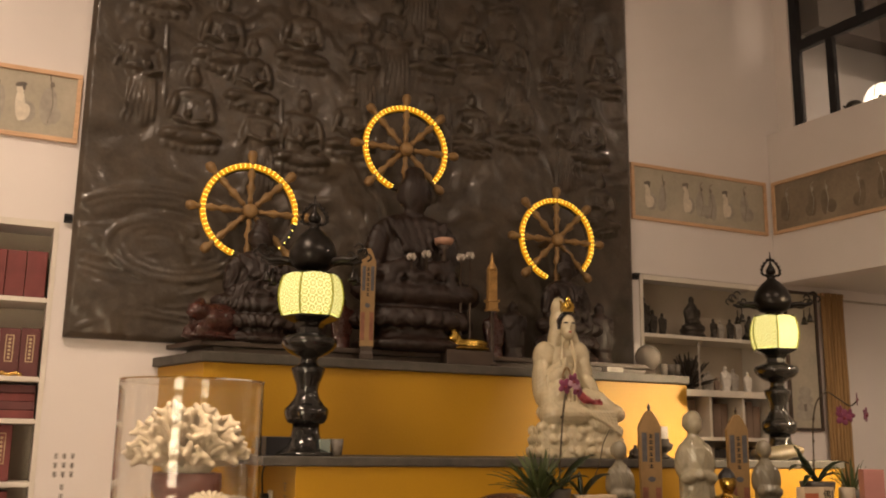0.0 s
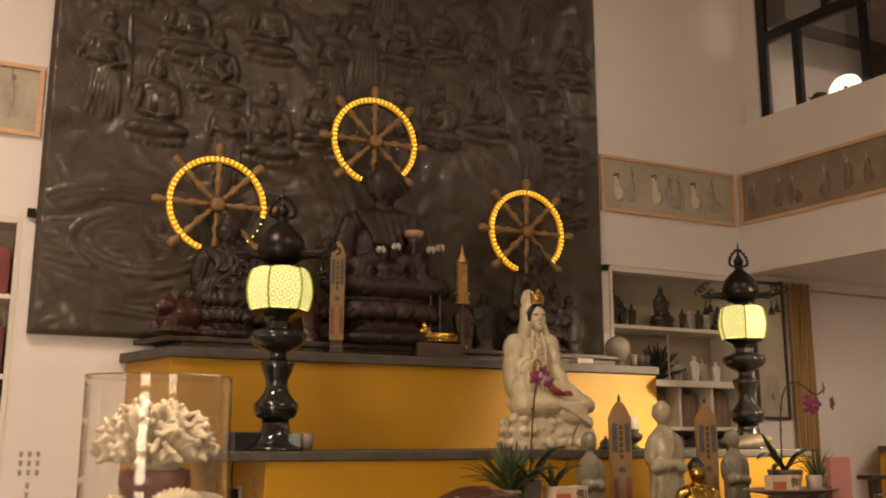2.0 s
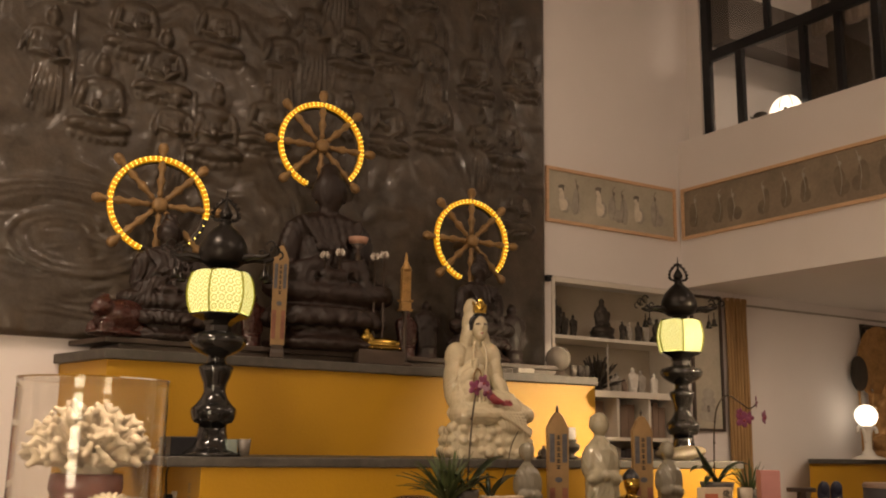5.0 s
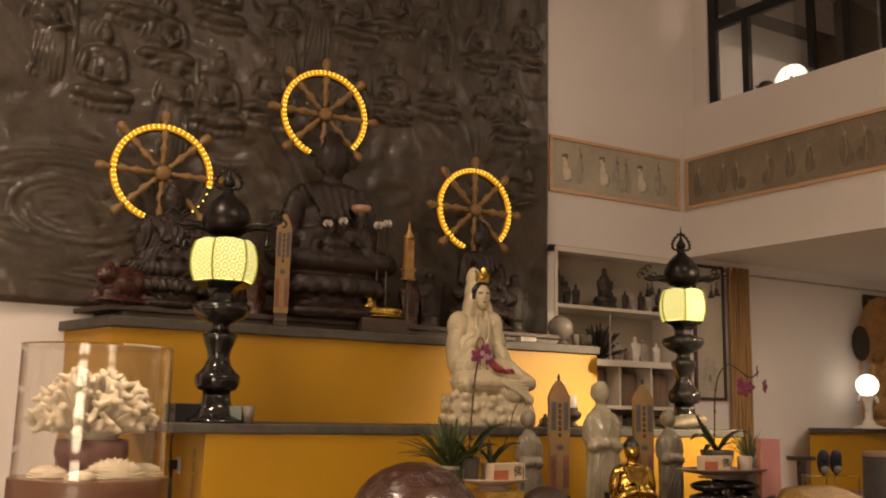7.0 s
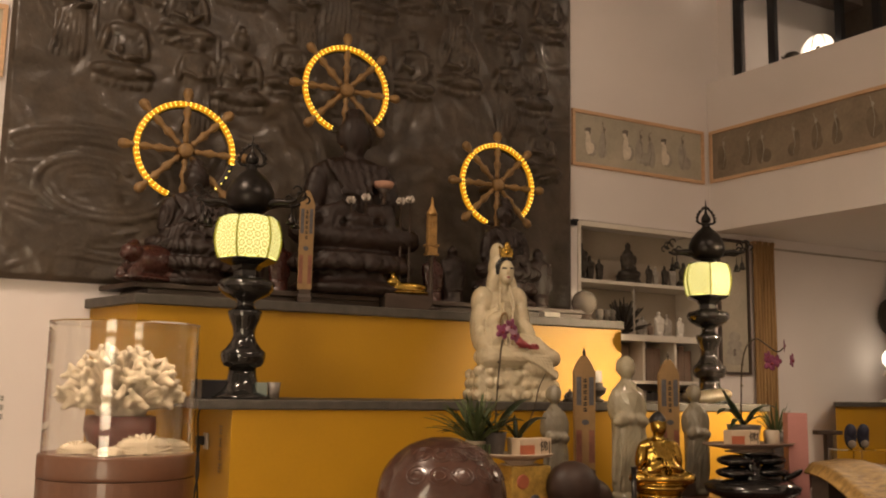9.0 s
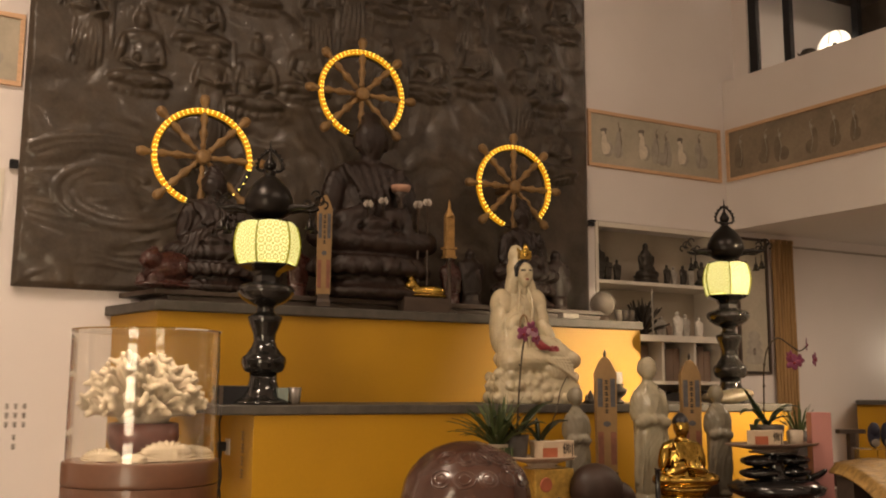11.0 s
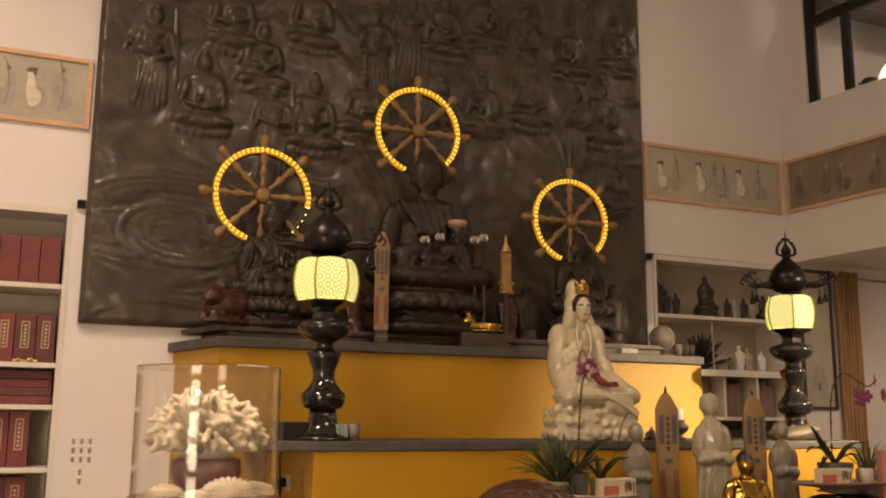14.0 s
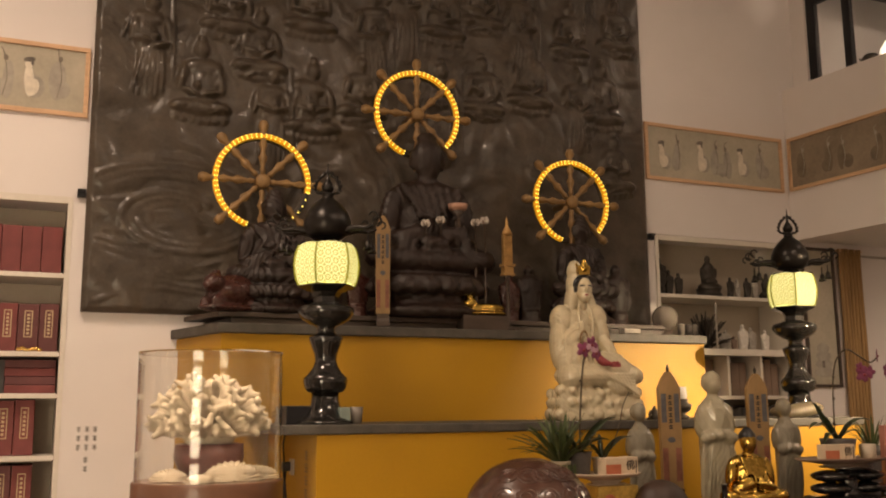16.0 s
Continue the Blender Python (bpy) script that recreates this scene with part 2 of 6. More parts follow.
def relief():
    """Dark wooden relief: rows of carved figures over swirling clouds, modelled as one carved sheet with a flat back."""
    x0, x1, z0, z1, step = 0.28, 4.555, 2.13, 6.35, 0.0115
    nx, nz = int((x1 - x0) / step) + 1, int((z1 - z0) / step) + 1
    gx, gz = np.meshgrid(np.linspace(x0, x1, nx), np.linspace(z0, z1, nz))
    h = np.zeros_like(gx)

    def lump(cx, cz, rx, rz, height, lean=0.0):
        c, s = math.cos(lean), math.sin(lean)
        far = max(rx, rz)
        i0, i1 = max(0, int((cx - far - x0) / step) - 2), max(0, int((cx + far - x0) / step) + 3)
        j0, j1 = max(0, int((cz - far - z0) / step) - 2), max(0, int((cz + far - z0) / step) + 3)
        wx, wz, wh = gx[j0:j1, i0:i1], gz[j0:j1, i0:i1], h[j0:j1, i0:i1]
        u, v = ((wx - cx) * c + (wz - cz) * s) / rx, (-(wx - cx) * s + (wz - cz) * c) / rz
        np.maximum(wh, np.sqrt(np.maximum(1 - u * u - v * v, 0)) * height, out=wh)

    heads = [(0.63, 4.21), (0.96, 3.93), (1.71, 4.61), (2.19, 4.50), (2.74, 4.71), (3.08, 4.83), (3.43, 4.75), (3.86, 4.70), (4.15, 4.22), (3.92, 4.14),
             (3.48, 4.28), (3.07, 4.12), (2.73, 4.02), (2.10, 3.98), (1.74, 3.88), (1.45, 3.80), (1.36, 4.22), (1.14, 4.52), (2.44, 4.78),
             (4.25, 3.62), (1.9, 5.2), (2.6, 5.3), (3.3, 5.35), (1.2, 5.15), (3.95, 5.25), (0.7, 4.85), (4.3, 4.8)]
    rnd = random.Random(4)
    for n_fig, (hx, hz) in enumerate(heads):
        k = rnd.uniform(0.9, 1.1)
        lean = rnd.uniform(-0.12, 0.12)
        lump(hx, hz + 0.01, 0.105 * k, 0.115 * k, 0.020)
        lump(hx, hz, 0.050 * k, 0.068 * k, 0.080)
        lump(hx, hz + 0.070 * k, 0.028 * k, 0.026 * k, 0.062)
        lump(hx + lean * 0.3, hz - 0.115 * k, 0.125 * k, 0.062 * k, 0.058)
        lump(hx + lean * 0.5, hz - 0.22 * k, 0.088 * k, 0.15 * k, 0.060)
        for s in (-1, 1):
            lump(hx + s * 0.118 * k, hz - 0.19 * k, 0.034, 0.105 * k, 0.066, s * 0.22)
            lump(hx + s * 0.055 * k, hz - 0.285 * k + rnd.uniform(-0.03, 0.05), 0.078, 0.022, 0.092, s * rnd.uniform(0.1, 0.7))
        lump(hx + rnd.uniform(-0.03, 0.03), hz - 0.25 * k, 0.030, 0.034, 0.098)
        if n_fig % 3:
            lump(hx, hz - 0.385 * k, 0.19 * k, 0.062 * k, 0.075)
            for s in (-1, 1):
                lump(hx + s * 0.12 * k, hz - 0.38 * k, 0.085, 0.045, 0.088, s * -0.15)
            for i in range(7):
                lump(hx + (i - 3) * 0.050 * k, hz - 0.465 * k + 0.006 * abs(i - 3), 0.040, 0.040, 0.036, (i - 3) * 0.12)
            for _ in range(4):
                lump(hx + rnd.uniform(-0.1, 0.1), hz - rnd.uniform(0.34, 0.43), 0.10, 0.008, 0.085, rnd.uniform(-0.35, 0.35))
        else:
            lump(hx, hz - 0.46 * k, 0.105 * k, 0.25 * k, 0.055)
            for i in range(6):
                lump(hx + (i - 2.5) * 0.034 * k, hz - 0.50 * k, 0.010, 0.20 * k, 0.068, lean + (i - 2.5) * 0.04)
            lump(hx + 0.15 * k, hz - 0.25 * k, 0.011, 0.36 * k, 0.062, 0.03)
        for i in range(5):
            lump(hx + lean + (i - 2) * 0.034, hz - 0.20 * k, 0.008, 0.09 * k, 0.068, (i - 2) * 0.16)
    # one great curling cloud low on the left, with ridges streaming off it
    for turn in range(3):
        for k in range(480):
            a = 0.6 + k * 0.0172
            r = 0.045 + 0.00066 * k + 0.05 * turn
            lump(0.86 + 1.5 * r * math.cos(a), 2.78 + 0.8 * r * math.sin(a), 0.034, 0.020, 0.017 + 0.005 * turn, a)
    for line in range(9):
        for k in range(160):
            x = 0.36 + 0.0079 * k
            lump(x, 2.20 + 0.085 * line + 0.05 * math.sin(k * 0.044 + line * 0.7) - 0.00026 * k * (line - 4), 0.030, 0.020 + 0.005 * math.sin(line * 2.1), 0.015)
    soft = np.array([noise.fractal(Vector((x * 1.3, z * 1.3, 7.0)), 1.0, 2.0, 3) for x, z in zip(gx.ravel(), gz.ravel())]).reshape(gx.shape)
    rough = np.array([noise.fractal(Vector((x * 5.1, z * 5.1, 2.0)), 1.0, 2.0, 4) for x, z in zip(gx.ravel(), gz.ravel())]).reshape(gx.shape)
    # drifting cloud ridges fill the ground between the groups
    ground = 0.009 * np.abs(np.sin(6.0 * gz + 2.0 * gx + 5.0 * soft)) ** 1.5 + 0.004 * np.abs(np.sin(11.0 * gx + 15.0 * gz + 8.0 * soft))
    h = np.maximum(0.72 * h, ground) + 0.3 * ground + 0.007 * rough + 0.012
    edge = np.minimum(np.minimum(gx - x0, x1 - gx), gz - z0)
    h = h * np.clip(edge / 0.03, 0, 1)
    face = 6.345
    n = nx * nz
    verts = np.stack([gx.ravel(), face - h.ravel(), gz.ravel()], -1)
    idx = np.arange(n).reshape(nz, nx)
    quads = np.stack([idx[:-1, :-1], idx[:-1, 1:], idx[1:, 1:], idx[1:, :-1]], -1).reshape(-1, 4)
    me = bpy.data.meshes.new("carving")
    me.from_pydata(verts.tolist(), [], quads.tolist())
    me.polygons.foreach_set("use_smooth", [True] * len(me.polygons))
    me.materials.append(M_RELIEF)
    t = thing("carved_relief", pose(0, 0, 0), "dark carved wooden wall relief with rows of figures and clouds", "relief")
    o = new("carving", me)
    o.parent = t
    part("backing_board", box(x0, x1, 6.346, BACK - 0.002, z0, z1), M_DARKWOOD, t)


relief()

# ---- framed paintings in a band along the walls ----


def painting_strip(m, length, height, label, figures, seed, paper=None):
    """A long framed scroll; local x runs along the wall, z up, front to -y. Shapes: 0 grey, 1 pale with a dark cap, 2
    faded and darkened as in shade.
    """
    t = thing("framed_painting", m, label, "painting", "painted frieze")
    f = 0.030
    part("painting", box(f, length - f, -0.010, 0, f, height - f), paper or M_PAPER, t, "aged stained paper")
    for name, b in (("frame_rail", (0, length, -0.025, 0, 0, f)), ("frame_rail", (0, length, -0.025, 0, height - f, height)),
                    ("frame_stile", (0, f, -0.025, 0, f, height - f)), ("frame_stile", (length - f, length, -0.025, 0, f, height - f))):
        part(name, box(*b, 0.003), M_PALEWOOD, t)
    rnd = random.Random(seed)

    def dab(name, x, z, rx, rz, level, material, lean=0.0):
        part(name, bm_ball(bmesh.new(), (x, -0.0108 - 0.0006 * level, z), (rx, 0.0018, rz), (0, lean, 0), 18, 8), material, t)
    for fx, sort in figures:
        k = rnd.uniform(0.9, 1.1)
        z = f + rnd.uniform(0.05, 0.08)
        if sort == 1:
            dab("painted_wash", fx + 0.035, z + 0.08 * k, 0.060, 0.075, 0, M_INKGREY)
            dab("painted_robe", fx, z + 0.115 * k, 0.030, 0.10 * k, 1, M_INKPALE, rnd.uniform(-6, 6))
            dab("painted_robe", fx + 0.022, z + 0.075 * k, 0.040, 0.055 * k, 2, M_INKPALE, 14)
            dab("painted_shape", fx - 0.006, z + 0.215 * k, 0.024, 0.028, 2, M_INKPALE)
            dab("painted_cap", fx - 0.004, z + 0.244 * k, 0.036, 0.017, 3, M_INK, -12)
            dab("painted_shape", fx + 0.014, z + 0.228 * k, 0.010, 0.022, 3, M_INK)
        else:
            wash, ink = (M_FADEDSHADE, M_INKGREY) if sort == 2 else (M_INKGREY, M_INKDIM)
            dab("painted_wash", fx + rnd.uniform(-0.03, 0.03), z + 0.11 * k, rnd.uniform(0.03, 0.055), 0.12 * k, 0, wash, rnd.uniform(-8, 8))
            dab("painted_wash", fx + rnd.uniform(-0.05, 0.05), z + 0.06 * k, 0.05, 0.06, 1, wash)
            dab("painted_shape", fx, z + 0.245 * k, 0.014, 0.020, 1, ink)
            part("painted_branch", bm_tube(bmesh.new(), arc([(fx - 0.01, -0.0105, z + 0.01), (fx + 0.012, -0.0105, z + 0.13 * k), (fx - 0.012, -0.0105, z + 0.27 * k),
                                                             (fx + rnd.uniform(-0.03, 0.03), -0.0105, z + 0.31 * k)], 4), 0.0035, 5), ink, t)
    return t


# the beam frieze's shade is put into its darker paper and wash colours
M_PAPERSHADE = mat("shade_toned_paper", (0.25, 0.20, 0.145), 0.8, var=0.28, scale=2.6, bump=0.05)
M_INKDIM = mat("thin_brown_ink", (0.22, 0.19, 0.155), 0.85, var=0.3, scale=14, bump=0.0)
M_FADEDSHADE = mat("shaded_faded_wash", (0.185, 0.145, 0.105), 0.85, var=0.25, scale=9, bump=0.0)
painting_strip(pose(4.60, BACK - 0.001, 3.375), 1.465, 0.49, "long framed ink painting of standing shapes on aged paper",
               [(0.17, 1), (0.34, 0), (0.57, 1), (0.74, 0), (0.84, 0), (1.00, 1), (1.22, 0)], 3)
painting_strip(pose(-1.6, BACK - 0.001, 3.385), 1.86, 0.47, "long framed ink painting on pale aged paper beside the relief",
               [(0.3, 1), (0.62, 0), (0.9, 1), (1.15, 0), (1.36, 0), (1.50, 1), (1.68, 0)], 5)
painting_strip(BAY @ pose(SIDE - 0.001, 6.365, 3.385, 0, 0, -90), 4.6, 0.48, "very long framed ink frieze of faded shapes, coloured as in shade, along the balcony beam",
               [(0.16 + 0.235 * i + 0.05 * math.sin(i * 2.3), 2) for i in range(18)], 8, M_PAPERSHADE)

# ---- shelf recesses ----


def recess(name, x0, x1, shelves, top, label):
    t = thing(name, pose(0, 0, 0), label, "bookcase")
    part("back_board", box(x0 - 0.05, x1 + 0.05, BACK + 0.40, BACK + 0.44, 0.31, top + 0.05), M_SHELFBACK, t, "cream painted back board")
    for a, b in ((x0, x0 + 0.03), (x1 - 0.03, x1)):
        part("side_panel", box(a, b, BACK - 0.008, BACK + 0.398, 0.302, top - 0.002), M_WHITEWOOD, t)
    part("top_rail", box(x0 + 0.031, x1 - 0.031, BACK - 0.012, BACK + 0.03, top - 0.045, top - 0.002), M_WHITEWOOD, t)
    for z in shelves:
        part("shelf", box(x0 + 0.031, x1 - 0.031, BACK + 0.006, BACK + 0.396, z - 0.03, z, 0.003), M_WHITEWOOD, t)
    return t


M_RED = mat("dark_red_book_cloth", (0.17, 0.040, 0.038), 0.6, var=0.25, scale=9, bump=0.15, bscale=160)
M_RED2 = mat("maroon_book_cloth", (0.115, 0.036, 0.036), 0.6, var=0.25, scale=9, bump=0.15, bscale=160)
M_BOOKDARK = mat("dark_book_cloth", (0.05, 0.045, 0.045), 0.6, var=0.25, scale=9, bump=0.1)
M_LABEL = mat("cream_book_label", (0.52, 0.40, 0.24), 0.7, var=0.1, scale=30, bump=0.0)
M_BLACKINK = mat("black_ink", (0.025, 0.022, 0.02), 0.7, var=0.1, bump=0.0)


def book(x, z, w, h, d, cloth, lettered, tilt=0.0):
    """An upright bound volume with its spine to the room."""
    t = thing("book", pose(x, BACK + 0.09, z, 0, tilt, 0), "dark red cloth-bound sutra volume standing on a white shelf" if cloth in (M_RED, M_RED2)
              else "dark bound volume standing on a white shelf", "book", "books on the shelf")
    part("cover", box(0.001, w - 0.001, 0, d, 0, h, 0.004), cloth, t)
    if lettered:
        part("spine_label", box(w * 0.30, w * 0.70, -0.0015, 0.001, h * 0.30, h * 0.86), M_LABEL, t, "cream spine label with a printed border")
        part("label_field", box(w * 0.35, w * 0.65, -0.0025, 0, h * 0.32, h * 0.84), cloth, t)
        for i in range(6):
            part("lettering", box(w * 0.43, w * 0.57, -0.0035, 0, h * (0.36 + 0.077 * i), h * (0.405 + 0.077 * i)), M_LABEL, t)
    return t


def left_books():
    rnd = random.Random(2)
    recess("bookcase", -1.30, 0.205, (2.37, 1.88, 1.625, 1.25, 0.85), 2.86, "white built-in bookcase filled with red sutra volumes")
    for z, h, w, lettered in ((2.372, 0.305, 0.115, False), (1.882, 0.30, 0.115, True), (1.252, 0.335, 0.118, True), (0.852, 0.345, 0.118, True)):
        x = -1.25
        while x < 0.168 - w:
            ww = w * rnd.uniform(0.95, 1.05)
            book(x, z, ww, h * rnd.uniform(0.985, 1.01), 0.22, M_RED if rnd.random() < 0.6 else M_RED2, lettered)
            x += ww + 0.002
    for x in np.arange(-1.25, -0.16, 0.075):
        book(float(x), 1.627, 0.072, 0.2 * rnd.uniform(0.95, 1.05), 0.2, M_BOOKDARK if rnd.random() < 0.5 else M_RED2, False)
    for k in range(4):
        t = thing("book", pose(-0.13 + rnd.uniform(0, 0.008), BACK + 0.08, 1.627 + 0.052 * k), "maroon volume lying flat in a stack on the shelf", "book", "books on the shelf")
        part("cover", box(0, 0.29, 0, 0.2, 0, 0.049, 0.004), M_RED2 if k % 2 else M_RED, t)


left_books()
# gilt trinket on the second shelf
t = thing("gilt_ornament", pose(0.0, BACK + 0.05, 1.882), "small gilt ornament lying before the red books", "ornament")
b = bmesh.new()
for k in range(7):
    bm_ball(b, (-0.06 + 0.02 * k, 0.0, 0.013 + 0.006 * math.sin(k * 1.7)), (0.016, 0.014, 0.013), u=10, v=6)
part("beads", b, mat("polished_gold", (0.75, 0.50, 0.16), 0.22, metal=1.0, var=0.15, scale=8, bump=0.1, bscale=60), t, smooth=True)

# ink inscription on the wall beside the bookcase
t = thing("wall_inscription", pose(0.31, BACK - 0.001, 1.42), "three columns of small dark brush lettering on the white wall", "lettering")
rnd = random.Random(6)
for c, rows in ((0, 3), (1, 5), (2, 3)):
    for r in range(rows):
        b = bmesh.new()
        for k in range(3):
            bm_box(b, 0.048 * c - 0.013, 0.048 * c + 0.013, -0.001, 0, -0.055 * r - 0.011 * k - 0.004 - (0.02 if r > 2 else 0), -0.055 * r - 0.011 * k - (0.02 if r > 2 else 0))
        bm_box(b, 0.048 * c - 0.002, 0.048 * c + 0.003, -0.0015, 0, -0.055 * r - 0.034 - (0.02 if r > 2 else 0), -0.055 * r - (0.02 if r > 2 else 0))
        part("character_bar", b, M_INK, t)

# small brackets at the edges of the relief
for x in (0.255, 4.62):
    t = thing("wall_bracket", pose(x, BACK, 2.86), "small dark metal bracket on the wall by the relief", "bracket")
    b = box(-0.03, 0.02, -0.035, 0, 0, 0.05, 0.004)
    bm_box(b, -0.03, 0.02, -0.05, -0.03, 0.035, 0.05)
    part("plate", b, M_METALDARK, t)

# ---- right-hand display shelves ----
recess("display_shelf", 4.665, 6.095, (2.43, 1.97, 1.60, 1.25), 2.915, "white built-in display shelves with figurines and boxes")
M_BRONZE = mat("dark_bronze", (0.05, 0.042, 0.034), 0.4, metal=0.5, var=0.3, scale=12, bump=0.2, bscale=60)
M_GREYSTONE = mat("pale_grey_stone", (0.36, 0.33, 0.29), 0.6, var=0.2, scale=15, bump=0.2, bscale=60)
M_PORCELAIN = mat("white_porcelain", (0.72, 0.68, 0.62), 0.2, var=0.06, scale=8, bump=0.03, coat=0.4)
M_BROWNBOX = mat("brown_board", (0.23, 0.16, 0.12), 0.6, var=0.2, scale=6, bump=0.1)


def bake(ob):
    """Freezes an object's modifiers into its mesh."""
    bpy.context.view_layer.update()
    me = bpy.data.meshes.new_from_object(ob.evaluated_get(bpy.context.evaluated_depsgraph_get()))
    old = ob.data
    ob.modifiers.clear()
    mats = list(old.materials)
    ob.data = me
    me.materials.clear()
    for q in mats:
        me.materials.append(q)
    return ob


def figure(bm, seated=True, h=1.0, w=1.0):
    """Massing of a small robed figurine of height h, about the origin."""
    s = h
    bm_ball(bm, (0, 0, 0.90 * s), (0.075 * s * w, 0.075 * s * w, 0.095 * s))
    bm_ball(bm, (0, 0, 0.985 * s), (0.035 * s * w, 0.035 * s * w, 0.03 * s))
    bm_ball(bm, (0, 0, 0.66 * s), (0.17 * s * w, 0.11 * s * w, 0.18 * s))
    if seated:
        bm_ball(bm, (0, 0, 0.42 * s), (0.19 * s * w, 0.14 * s * w, 0.24 * s))
        bm_ball(bm, (0, -0.05 * s, 0.24 * s), (0.33 * s * w, 0.20 * s * w, 0.10 * s))
        bm_lathe(bm, [(0.30 * s * w, 0), (0.33 * s * w, 0.05 * s), (0.24 * s * w, 0.10 * s), (0.31 * s * w, 0.18 * s), (0.28 * s * w, 0.2 * s)], 20)
        for sx in (-1, 1):
            bm_ball(bm, (sx * 0.17 * s * w, -0.02 * s, 0.53 * s), (0.06 * s, 0.07 * s, 0.18 * s), (0, sx * 14, 0))
            bm_ball(bm, (sx * 0.08 * s * w, -0.12 * s, 0.38 * s), (0.11 * s, 0.05 * s, 0.05 * s), (0, sx * 15, 0))
    else:
        bm_ball(bm, (0, 0, 0.40 * s), (0.155 * s * w, 0.12 * s * w, 0.36 * s))
        bm_lathe(bm, [(0.16 * s * w, 0), (0.17 * s * w, 0.04 * s), (0.14 * s * w, 0.06 * s), (0.15 * s * w, 0.2 * s)], 20)
        for sx in (-1, 1):
            bm_ball(bm, (sx * 0.15 * s * w, -0.03 * s, 0.58 * s), (0.055 * s, 0.07 * s, 0.2 * s), (0, sx * 8, 0))
            bm_ball(bm, (sx * 0.09 * s * w, -0.10 * s, 0.56 * s), (0.09 * s, 0.04 * s, 0.045 * s), (0, sx * 30, 0))
            bm_ball(bm, (sx * 0.13 * s * w, -0.08 * s, 0.40 * s), (0.04 * s, 0.035 * s, 0.2 * s), (0, sx * 4, 0))
    return bm


def statue(name, bm, material, voxel, label, m, smoothing=4, folds=0.0, seed=0.0, slots=(), pick=None, group="", category="statue"):
    """One plain skin over the massing; folds presses shallow drapery into it; pick(x, y, z) chooses a slot by place."""
    ob = sculpt(name, bm, material, voxel, label, category, m, group, smoothing)
    bake(ob)
    me = ob.data
    n = len(me.vertices)
    co = np.empty(n * 3)
    me.vertices.foreach_get("co", co)
    co = co.reshape(-1, 3)
    if folds:
        no = np.empty(n * 3)
        me.vertices.foreach_get("normal", no)
        no = no.reshape(-1, 3)
        ripple = np.array([math.sin(22 * (x * 1.6 + 0.25 * z * z + 0.35 * noise.noise(Vector((x * 4, y * 4 + seed, z * 3))))
                                    / max(0.15, folds * 60)) for x, y, z in co])
        co = co + no * (ripple * folds)[:, None]
        me.vertices.foreach_set("co", co.ravel())
    for q in slots:
        me.materials.append(q)
    if pick:
        for p in me.polygons:
            p.material_index = pick(*p.center)
    me.polygons.foreach_set("use_smooth", [True] * len(me.polygons))
    me.update()
    return ob


